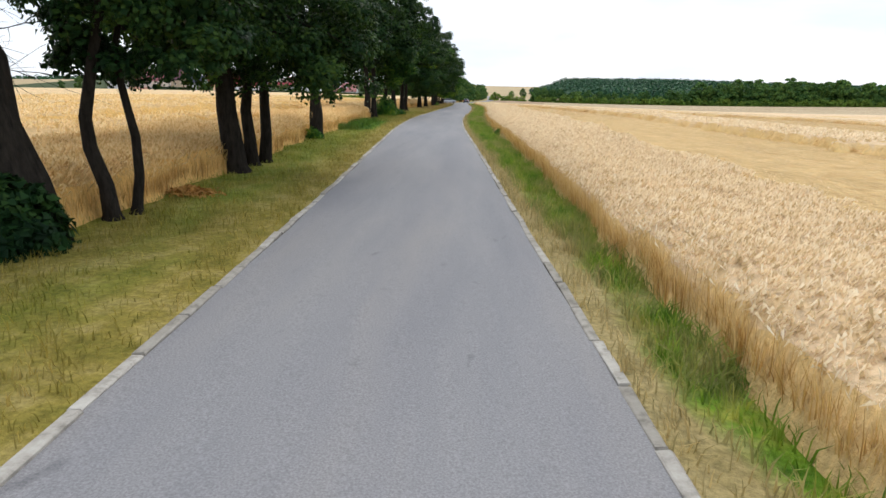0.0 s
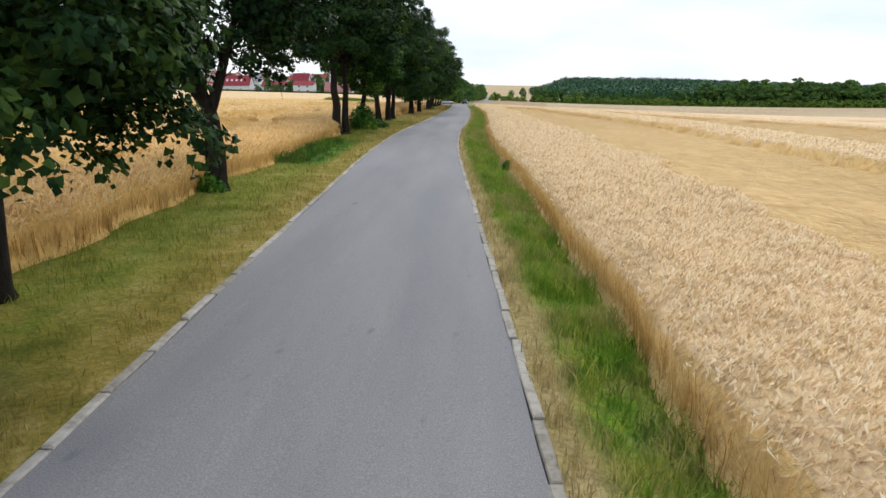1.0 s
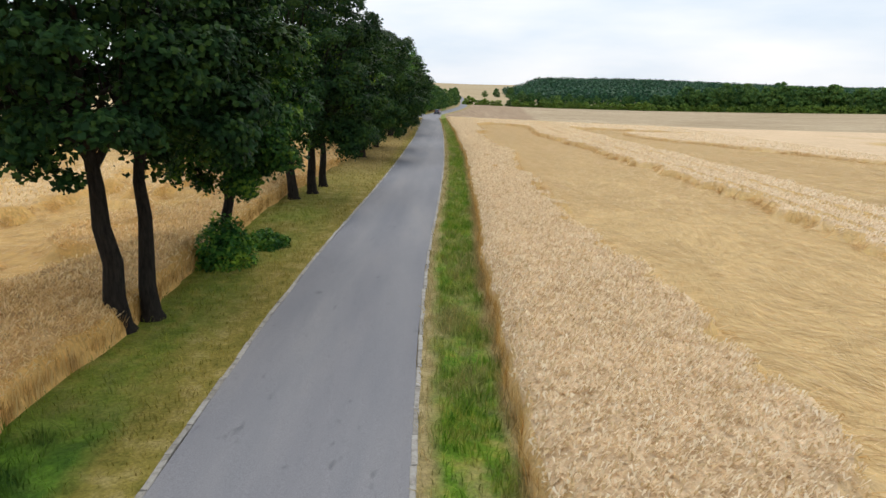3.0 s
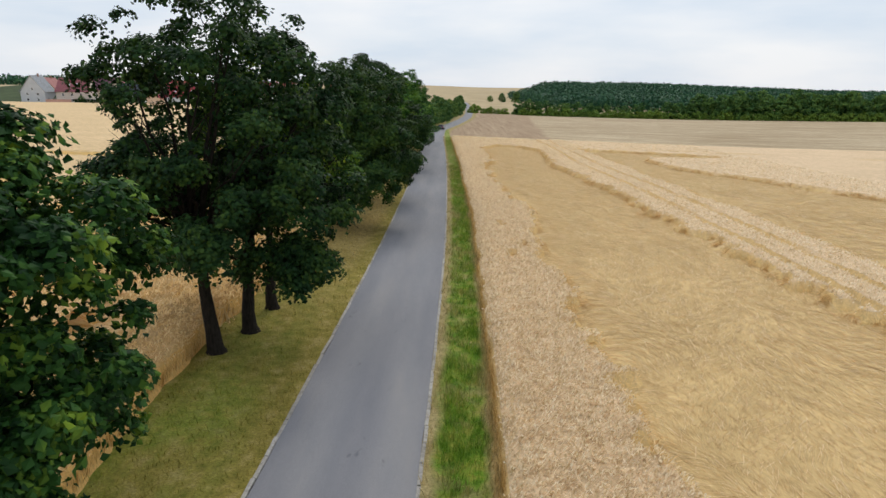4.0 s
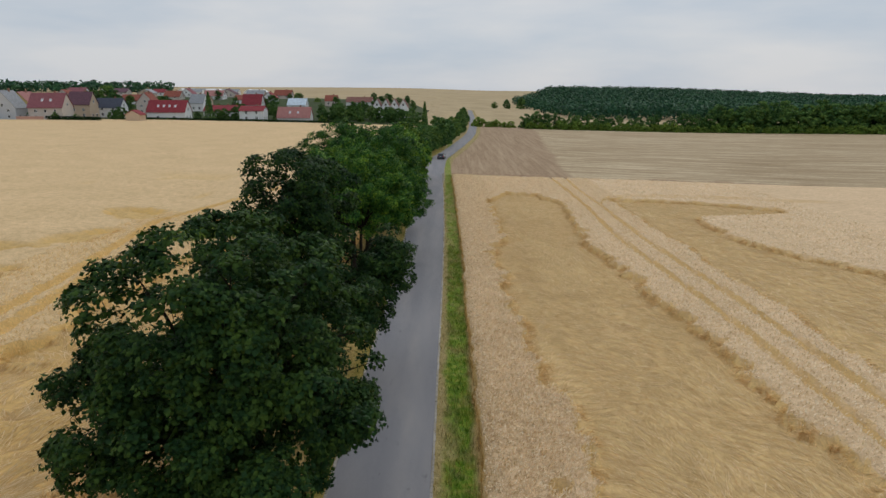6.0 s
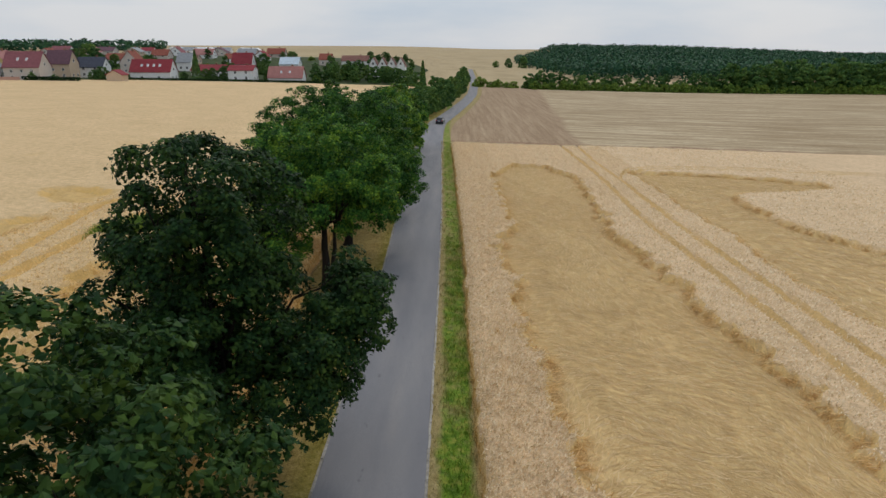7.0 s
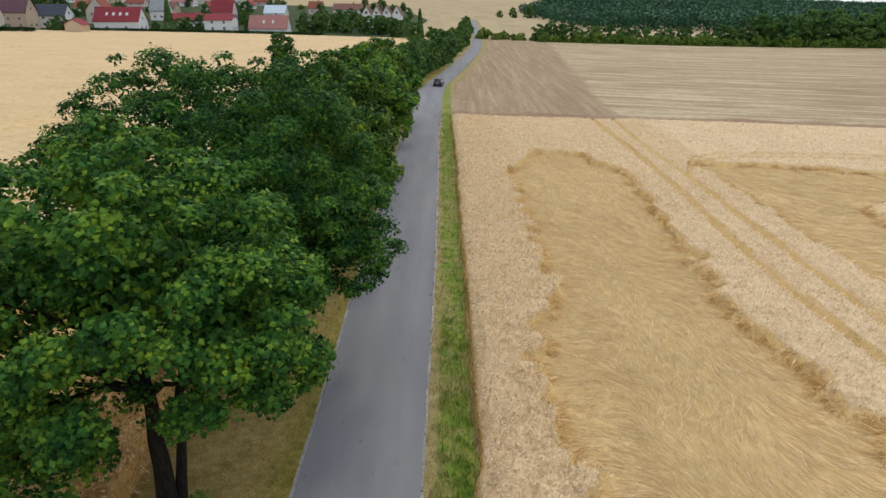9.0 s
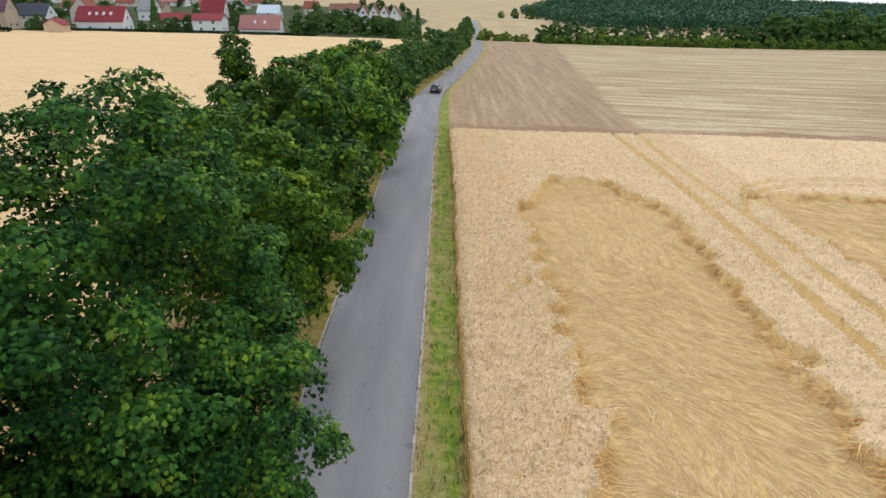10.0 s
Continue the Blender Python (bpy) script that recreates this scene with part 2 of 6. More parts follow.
    ochre = math_node(n, l, "MULTIPLY", span(n, l, x, -2.5, -3.4), span(n, l, y, 60, 82, 0.0, 0.6))
    straw = blend(n, l, ochre, straw, rust)
    straw = blend(n, l, brown, straw, rust)
    out = blend(n, l, green, straw, olive)
    weed = colors(n, l, noise_tex(n, l, pos, 1.1, 3), [(0.38, (0.022, 0.070, 0.012)), (0.62, (0.12, 0.23, 0.025))])
    return blend(n, l, math_node(n, l, "MULTIPLY", lush, 0.9), out, weed), pos


VERGE, n, l, b = material("verge_soil_and_grass", 0.95, 0.1)
c, pos = grass_color(n, l)
f = noise_tex(n, l, pos, 14, 4, 0.7)
l.new(blend(n, l, 1.0, c, colors(n, l, f, [(0.3, (0.55, 0.55, 0.5)), (0.65, (1.1, 1.08, 1.0))]), "MULTIPLY"), b.inputs["Base Color"])
bump(n, l, b, f, 0.8, 0.05)

GRASS, n, l, b = material("grass_blades", 0.7, 0.25)
c, pos = grass_color(n, l)
c = blend(n, l, 1.0, c, colors(n, l, island(n), [(0.0, (0.75, 0.78, 0.7)), (0.5, (1.05, 1.05, 1.0)), (1.0, (1.5, 1.4, 1.25))]), "MULTIPLY")
l.new(c, b.inputs["Base Color"])
thin(n, l, b, c, 0.45)


def wheat_color(n, l, ears, stems, flat):
    """Ears seen from above, stems where the crop breaks off steeply, straw where it lies flat (below knee height the ground's lie is added)."""
    g = n.new("ShaderNodeNewGeometry")
    pos = g.outputs["Position"]
    steep = span(n, l, axes(n, l, g.outputs["True Normal"])[2], 0.93, 0.6)
    a = n.new("ShaderNodeAttribute")
    a.attribute_name = "lodged"
    swirl = n.new("ShaderNodeTexNoise")
    swirl.inputs["Scale"].default_value = 0.16
    l.new(pos, swirl.inputs["Vector"])
    warp = n.new("ShaderNodeVectorMath")
    warp.operation = "MULTIPLY_ADD"
    l.new(swirl.outputs["Color"], warp.inputs[0])
    warp.inputs[1].default_value = (9, 9, 0)
    l.new(pos, warp.inputs[2])
    m = n.new("ShaderNodeMapping")
    m.inputs["Scale"].default_value = (6.5, 0.9, 1)
    m.inputs["Rotation"].default_value = (0, 0, radians(24))
    l.new(warp.outputs[0], m.inputs["Vector"])
    fibre = noise_tex(n, l, m.outputs[0], 2.2, 4, 0.6)
    broad = noise_tex(n, l, pos, 0.12, 4)
    tuft = noise_tex(n, l, pos, 9, 4, 0.75)
    c_top = colors(n, l, tuft, [(0.25, tuple(v * 0.62 for v in ears)), (0.5, ears), (0.75, tuple(v * 1.22 for v in ears))])
    c_flat = colors(n, l, fibre, [(0.25, tuple(v * 0.80 for v in flat)), (0.5, flat), (0.75, tuple(v * 1.14 for v in flat))])
    c = blend(n, l, a.outputs["Fac"], c_top, c_flat)
    middle = noise_tex(n, l, pos, 1.3, 5, 0.72)
    c = blend(n, l, 1.0, c, colors(n, l, middle, [(0.32, (0.80, 0.77, 0.73)), (0.52, (1.0, 1.0, 1.0)), (0.7, (1.13, 1.13, 1.13))]), "MULTIPLY")
    c = blend(n, l, 1.0, c, colors(n, l, broad, [(0.3, (0.94, 0.935, 0.92)), (0.7, (1.05, 1.05, 1.06))]), "MULTIPLY")
    s = noise_tex(n, l, position(n, l, (14, 14, 0.6)), 1.0, 3)
    c_stem = colors(n, l, s, [(0.3, tuple(v * 0.75 for v in stems)), (0.7, tuple(v * 1.3 for v in stems))])
    c = blend(n, l, math_node(n, l, "MULTIPLY", steep, 0.75), c, c_stem)
    h = blend(n, l, a.outputs["Fac"], tuft, fibre)
    return c, h


WHEAT, n, l, b = material("ripe_wheat", 0.85, 0.15)
c, h = wheat_color(n, l, (0.66, 0.485, 0.30), (0.60, 0.40, 0.15), (0.575, 0.40, 0.18))
l.new(c, b.inputs["Base Color"])
bump(n, l, b, h, 0.9, 0.06)

WHEAT_GOLD, n, l, b = material("golden_wheat", 0.85, 0.15)
c, h = wheat_color(n, l, (0.64, 0.46, 0.25), (0.66, 0.42, 0.135), (0.60, 0.405, 0.165))
x, y, _ = axes(n, l, position(n, l))
c = blend(n, l, span(n, l, x, -24, -12, 0.0, 0.75), c, (0.98, 0.90, 0.75), "MULTIPLY")
l.new(c, b.inputs["Base Color"])
bump(n, l, b, h, 0.9, 0.06)

EARS, n, l, b = material("wheat_ears", 0.7, 0.2)
f = island(n)
c = colors(n, l, f, [(0.0, (0.52, 0.385, 0.20)), (0.35, (0.80, 0.65, 0.43)), (1.0, (0.97, 0.87, 0.68))])
l.new(c, b.inputs["Base Color"])
thin(n, l, b, c, 0.35)

EARS_GOLD, n, l, b = material("golden_wheat_ears", 0.7, 0.2)
f = island(n)
c = colors(n, l, f, [(0.0, (0.62, 0.42, 0.175)), (0.35, (0.83, 0.61, 0.30)), (1.0, (0.95, 0.78, 0.47))])
l.new(c, b.inputs["Base Color"])
thin(n, l, b, c, 0.35)

STALKS, n, l, b = material("wheat_stalks", 0.75, 0.2)
f = island(n)
c = colors(n, l, f, [(0.0, (0.38, 0.21, 0.06)), (0.5, (0.60, 0.39, 0.13)), (1.0, (0.75, 0.55, 0.25))])
l.new(c, b.inputs["Base Color"])
thin(n, l, b, c, 0.35)

BROKEN, n, l, b = material("broken_stalks", 0.75, 0.2)
c = colors(n, l, island(n), [(0.0, (0.40, 0.22, 0.065)), (0.5, (0.66, 0.43, 0.165)), (1.0, (0.88, 0.66, 0.35))])
l.new(c, b.inputs["Base Color"])
thin(n, l, b, c, 0.35)

STRAW, n, l, b = material("lying_straw", 0.7, 0.25)
f = island(n)
c = colors(n, l, f, [(0.0, (0.57, 0.40, 0.185)), (0.5, (0.68, 0.495, 0.245)), (1.0, (0.86, 0.68, 0.41))])
l.new(c, b.inputs["Base Color"])
thin(n, l, b, c, 0.35)

STUBBLE, n, l, b = material("stubble", 0.95, 0.1)
pos = position(n, l)
x, y, _ = axes(n, l, pos)
edge = math_node(n, l, "SUBTRACT", x, math_node(n, l, "MULTIPLY", y, 0.082))
wob = math_node(n, l, "MULTIPLY", noise_tex(n, l, position(n, l, (0.06, 0.02, 1)), 1.0, 3), 6.0)
tilled = span(n, l, math_node(n, l, "ADD", edge, wob), 16.2, 14.2)
rows = n.new("ShaderNodeTexWave")
rows.bands_direction = "Y"
rows.inputs["Scale"].default_value, rows.inputs["Distortion"].default_value = 0.045, 1.5
rows.inputs["Detail"].default_value = 3.0
l.new(position(n, l, (0.12, 1, 1)), rows.inputs["Vector"])
lines = noise_tex(n, l, position(n, l, (0.015, 0.40, 1)), 1.0, 5, 0.75)
tracks = noise_tex(n, l, position(n, l, (0.9, 0.03, 1)), 1.0, 5, 0.75)
c_rows = colors(n, l, lines, [(0.40, (0.30, 0.22, 0.13)), (0.50, (0.385, 0.295, 0.185)), (0.60, (0.53, 0.43, 0.29))])
c_till = colors(n, l, tracks, [(0.32, (0.27, 0.185, 0.115)), (0.52, (0.33, 0.235, 0.15)), (0.68, (0.42, 0.315, 0.205))])
c = blend(n, l, tilled, c_rows, c_till)
start = math_node(n, l, "SUBTRACT", y, span(n, l, x, 4, 45, 193.6, 198.2))
start = math_node(n, l, "ADD", start, math_node(n, l, "MULTIPLY", noise_tex(n, l, position(n, l, (0.1, 0.3, 1)), 1.0, 4), -14.0))
c = blend(n, l, span(n, l, start, 0.5, -1.2, 0.0, 0.8), c, (0.27, 0.165, 0.105))
fine = noise_tex(n, l, position(n, l, (0.6, 1.6, 1)), 1.8, 5, 0.75)
l.new(blend(n, l, 1.0, c, colors(n, l, fine, [(0.32, (0.66, 0.64, 0.6)), (0.5, (1.0, 1.0, 1.0)), (0.68, (1.26, 1.25, 1.2))]), "MULTIPLY"), b.inputs["Base Color"])

LAND, n, l, b = material("far_fields", 0.95, 0.1)
pos = position(n, l)
f = noise_tex(n, l, position(n, l, (0.004, 0.012, 1)), 1.0, 4)
g = noise_tex(n, l, pos, 0.35, 5, 0.7)
c = colors(n, l, f, [(0.35, (0.36, 0.28, 0.16)), (0.55, (0.44, 0.34, 0.20)), (0.7, (0.40, 0.32, 0.20))])
l.new(blend(n, l, 1.0, c, colors(n, l, g, [(0.3, (0.85, 0.85, 0.85)), (0.7, (1.1, 1.1, 1.1))]), "MULTIPLY"), b.inputs["Base Color"])


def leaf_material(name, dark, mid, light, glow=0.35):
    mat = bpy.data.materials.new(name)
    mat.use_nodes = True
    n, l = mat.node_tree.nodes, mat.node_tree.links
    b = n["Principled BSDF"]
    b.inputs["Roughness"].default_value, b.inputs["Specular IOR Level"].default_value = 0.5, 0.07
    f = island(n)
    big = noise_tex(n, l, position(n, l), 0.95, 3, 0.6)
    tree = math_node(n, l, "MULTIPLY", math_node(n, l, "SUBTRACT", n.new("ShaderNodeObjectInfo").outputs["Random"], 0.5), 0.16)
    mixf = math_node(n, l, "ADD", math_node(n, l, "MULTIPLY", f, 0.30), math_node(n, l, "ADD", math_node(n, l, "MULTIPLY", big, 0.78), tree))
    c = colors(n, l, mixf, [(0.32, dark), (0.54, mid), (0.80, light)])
    l.new(c, b.inputs["Base Color"])
    t = n.new("ShaderNodeBsdfTranslucent")
    l.new(c, t.inputs["Color"])
    m = n.new("ShaderNodeMixShader")
    m.inputs[0].default_value = glow
    l.new(b.outputs[0], m.inputs[1])
    l.new(t.outputs[0], m.inputs[2])
    l.new(m.outputs[0], n["Material Output"].inputs["Surface"])
    return mat


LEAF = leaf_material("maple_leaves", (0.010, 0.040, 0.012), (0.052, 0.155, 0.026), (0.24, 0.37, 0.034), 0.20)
# the maple leaves again, with the crowns' shade and underexposure put into the colour
LEAF_DARK_SHADED = leaf_material("dark_shaded_maple_leaves", (0.005, 0.018, 0.007), (0.016, 0.046, 0.013), (0.055, 0.10, 0.017), 0.09)
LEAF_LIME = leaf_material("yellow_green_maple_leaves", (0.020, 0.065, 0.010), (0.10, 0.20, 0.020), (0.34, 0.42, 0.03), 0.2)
# a tone between the full maple leaves and the shade-darkened ones
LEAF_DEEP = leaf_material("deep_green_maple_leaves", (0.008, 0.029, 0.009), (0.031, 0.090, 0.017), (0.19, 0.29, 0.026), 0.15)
LEAF_FAR = leaf_material("woodland_leaves", (0.030, 0.080, 0.030), (0.080, 0.175, 0.046), (0.22, 0.31, 0.065), 0.22)
LEAF_HILL = leaf_material("hill_forest_leaves", (0.014, 0.052, 0.034), (0.030, 0.090, 0.048), (0.075, 0.16, 0.06), 0.15)
LEAF_BUSH = leaf_material("field_edge_bush_leaves", (0.06, 0.14, 0.03), (0.15, 0.25, 0.045), (0.29, 0.37, 0.06), 0.25)
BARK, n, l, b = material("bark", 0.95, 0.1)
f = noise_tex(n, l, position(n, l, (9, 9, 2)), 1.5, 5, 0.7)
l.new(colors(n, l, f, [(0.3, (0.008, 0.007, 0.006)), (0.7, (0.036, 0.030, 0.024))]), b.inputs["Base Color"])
bump(n, l, b, f, 1.0, 0.03)

# ---- land, road, verges ----
far = np.concatenate([np.linspace(45, 110, 12)[1:], np.geomspace(130, 4600, 26)])
land_x = np.concatenate([-far[::-1], np.linspace(-45, 45, 31), far])
land_y = np.concatenate([[-400, -200, -100, -50], np.arange(-25, 640, 5.0), np.geomspace(660, 4700, 50)])
tagged(sheet("ground", land_x, land_y, lambda x, y: lie(x, y) - 0.12 - 0.25 * ramp(y, 250, 600), LAND), "dry golden farmland rolling to the horizon", "ground", kind="structure")

ROAD_Y = np.array([-60, -15, 0, 15, 30, 45, 60, 80, 100, 120, 140, 160, 180, 200, 215, 232, 250, 281, 320, 360, 420, 493, 600, 1000])
ROAD_X = np.array([5.0, 2.46, 1.65, 0.83, -0.04, -0.34, 0.0, 0.22, 0.12, 0.0, -0.36, -0.75, -1.24, -1.80, -1.95, -1.45, 0.6, 3.9, 7.6, 10.5, 12.9, 14.6, 16.5, 21.0])


def road_x(y):
    """Middle line of the road."""
    y = np.asarray(y, float)
    return sum(np.interp(y + k, ROAD_Y, ROAD_X) for k in (-6, -3, 0, 3, 6)) / 5


def strip(name, ys, inner, outer, lift, mat, steps=2):
    """A strip along the road between two side offsets, which may be functions of y."""
    ys = np.asarray(ys, float)
    a = inner(ys) if callable(inner) else np.full(len(ys), inner)
    c = outer(ys) if callable(outer) else np.full(len(ys), outer)
    t = np.linspace(0, 1, steps)
    X = road_x(ys)[:, None] + a[:, None] * (1 - t) + c[:, None] * t
    Y = np.repeat(ys[:, None], steps, 1)
    L = lift(X - road_x(ys)[:, None], Y) if callable(lift) else lift
    Z = lie(X, Y) + L
    idx = np.arange(len(ys) * steps).reshape(len(ys), steps)
    faces = np.stack([idx[:-1, :-1], idx[:-1, 1:], idx[1:, 1:], idx[1:, :-1]], -1).reshape(-1, 4)
    return new(name, make_mesh(name, np.stack([X, Y, Z], -1).reshape(-1, 3), faces, mat))


road_ys = np.concatenate([np.arange(-40, 180, 2.0), np.arange(180, 300, 1.5), np.arange(300, 760, 6.0)])
HALF = 2.06


def left_edge(ys):
    """The left side opens into a lane at the junction."""
    return -(HALF + 0.03 * np.sin(ys * 0.7) + 0.35 * ramp(ys, 112, 150) + 7.5 * ramp(ys, 199, 206) * ramp(ys, 226, 213))


tagged(strip("road", road_ys, left_edge, lambda ys: HALF + 0.02 * np.sin(ys * 0.9 + 1) + 0.12 * ramp(ys, 120, 140) + 0.4 * ramp(ys, 180, 195) * ramp(ys, 240, 215), lambda s, y: 0.012 + 0.03 * np.cos(s * 0.7), ASPHALT, 9),
       "narrow pale grey worn asphalt country road", "road", kind="structure")


def verge_lift(s, y):
    bumps = 0.05 * (fbm(s * 1.2, y * 0.8, 3) - 0.5)
    return 0.02 + bumps * ramp(abs(s), 2.1, 2.6) - 0.07 * ramp(s, 2.5, 3.2) * ramp(s, 4.3, 3.7)


verge_ys = np.concatenate([np.arange(-30, 80, 0.5), np.arange(80, 300, 1.0), np.arange(300, 760, 6.0)])
tagged(strip("verge_right", verge_ys, lambda ys: HALF + 0.10 + 0.12 * ramp(ys, 120, 140) + 0.4 * ramp(ys, 180, 195) * ramp(ys, 240, 215), lambda ys: 4.7 + 0 * ys, verge_lift, VERGE, 14), "dry grass verge with a green ditch", "verge", kind="structure")
tagged(strip("verge_left", np.concatenate([np.arange(-30, 80, 0.5), np.arange(80, 199, 1.0)]), lambda ys: -HALF - 0.10 - 0.35 * ramp(ys, 112, 150), lambda ys: -7.2 + 0 * ys, verge_lift, VERGE, 16), "yellowing mown grass verge under trees", "verge", kind="structure")
tagged(strip("verge_left_far", np.concatenate([np.arange(226, 300, 1.5), np.arange(300, 760, 6.0)]), -HALF - 0.10, lambda ys: -8.0 + 0 * ys, verge_lift, VERGE, 10), "yellowing grass verge beyond the junction", "verge", kind="structure")

# ---- wheat ----


def edge_right(y):
    """Side offset of the crop's edge right of the road."""
    return np.interp(y, [-12, -3, 1, 9, 15, 23, 50, 95, 110, 190], [3.3, 3.3, 3.4, 3.7, 3.85, 4.0, 4.15, 4.15, 3.98, 4.05])


def patch_near(x, y):
    """The long lodged patch beside the road: 1 inside, 0 outside."""
    wob = 1.5 * (fbm(y * 0.22, x * 0.1, 11) - 0.5) + 1.1 * (vnoise(y * 0.9, x * 0.35, 12) - 0.5) + 0.9 * (vnoise(y * 1.7, x * 1.2, 16) - 0.5)
    left = np.interp(y, [20, 45, 52, 78, 91, 98, 105, 128, 134, 144, 152, 160], [9.3, 9.0, 8.0, 8.0, 8.9, 8.5, 7.4, 7.2, 8.4, 8.0, 8.2, 7.6]) + wob
    right = np.interp(y, [0, 50, 68, 90, 100, 113, 124, 130, 141, 147, 155, 161, 170], [21.5, 21.5, 22.6, 21.0, 20.8, 20.2, 19.6, 18.4, 18.7, 19.1, 20.0, 20.0, 17.6]) + 1.2 * (fbm(y * 0.3, x * 0.15, 13) - 0.5) + 1.5 * (vnoise(y * 1.0, x * 0.5, 15) - 0.5) + 0.8 * (vnoise(y * 1.9, x * 1.4, 17) - 0.5)
    top = 171 - 10 * ramp(x, 12.5, 7.8) - 2 * ramp(x, 16, 19) + 3 * (fbm(x * 0.5, y * 0.2, 14) - 0.5)
    return ramp(x, left - 0.15, left + 0.35) * ramp(x, right + 0.15, right - 0.35) * ramp(y, top + 0.3, top - 0.3)


def patch_second(x, y):
    wob = 2.0 * (fbm(y * 0.16, x * 0.1, 21) - 0.5) + 1.0 * (vnoise(y * 0.8, x * 0.3, 22) - 0.5)
    left = 28.9 + 0.8 * wob
    right = np.interp(y, [40, 100, 124, 131, 142, 152, 155, 158, 161, 172], [58, 56, 46, 41.0, 37.6, 38.5, 40.0, 49, 55.5, 57]) + wob
    top = 169.8 - 4.5 * ramp(x, 42, 58) + 3 * (fbm(x * 0.3, y * 0.2, 23) - 0.5)
    return ramp(x, left - 0.2, left + 0.5) * ramp(x, right + 0.3, right - 0.5) * ramp(y, top + 0.3, top - 0.4) * ramp(y, 20, 24)


def patch_more(x, y):
    n = fbm(x * 0.045 + 3, y * 0.05, 31, 3)
    return ramp(n, 0.60, 0.63) * ramp(x, 50, 58) * ramp(y, 182, 176)


def holes(x, y):
    """Small dents in the standing strip beside the road."""
    return ramp(vnoise(x * 0.95, y * 0.75, 41), 0.82, 0.90) * ramp(x, 5.2, 6.2) * ramp(x, 10, 9) * ramp(y, 55, 75)


def wheels(x, y):
    """Two wheel tracks through the standing crop."""
    out = np.zeros_like(x)
    for ys, xs in (([60, 94, 107, 124, 132, 140, 157, 166, 192], [23.4, 23.6, 23.6, 23.0, 22.6, 22.5, 23.2, 23.4, 23.1]), ([60, 100, 117, 124, 136, 150, 160, 170, 180, 194], [26.0, 26.6, 26.2, 25.8, 25.5, 25.6, 25.9, 25.8, 25.7, 26.2])):
        d = abs(x - np.interp(y, ys, xs))
        out = np.maximum(out, ramp(d, 0.40, 0.16))
    # where a tractor turned off along the head of the second patch
    bend = np.interp(x, [25.9, 27, 29, 34, 41, 49, 57, 80], [161, 164.5, 168.3, 172.0, 173.2, 174.2, 173.8, 173])
    for off in (0.0, 2.0):
        out = np.maximum(out, 0.8 * ramp(abs(y - bend - off * ramp(x, 25.5, 30)), 0.55, 0.2) * ramp(x, 25.8, 26.6) * ramp(x, 75, 65))
    return out * ramp(y, 200, 194)


def lodged_right(x, y):
    return np.clip(np.maximum(np.maximum(patch_near(x, y), patch_second(x, y)), np.maximum(patch_more(x, y), 0.85 * holes(x, y))), 0, 1)


def crop_right(x, y):
    """Height of the crop's top over the land, right of the road."""
    low = lodged_right(x, y)
    stand = 0.76 + (0.14 * (fbm(x * 1.5, y * 1.5, 61) - 0.5) + 0.15 * (vnoise(x * 3.3, y * 2.3, 68) - 0.5)) * ramp(x, 62, 50) + 0.08 * (fbm(x * 0.2, y * 0.2, 62) - 0.5)
    flat = 0.24 + 0.16 * (fbm(x * 0.5 + 2 * fbm(x * 0.1, y * 0.1, 64), y * 0.28, 63) - 0.5) + 0.10 * (fbm(x * 1.6, y * 0.6, 65) - 0.5)
    rim = low * (1 - low) * 4
    h = stand * (1 - low) + flat * low + rim * 0.55 * (vnoise(x * 1.7, y * 1.2, 67) - 0.45)
    h = h * (1 - 0.8 * wheels(x, y))
    s = x - road_x(y)
    end = 193.6 + 4.6 * ramp(x, 4, 45) + 3 * ramp(x, 60, 140)
    rough = 0.25 * (vnoise(y * 0.8, 0 * x, 66) - 0.5)
    s = s - edge_right(y)
    return h * (0.7 * ramp(s + rough, -0.08, 0.16) + 0.3 * ramp(s + rough, 0.1, 0.7)) * ramp(y, end + 0.4, end - 0.4)


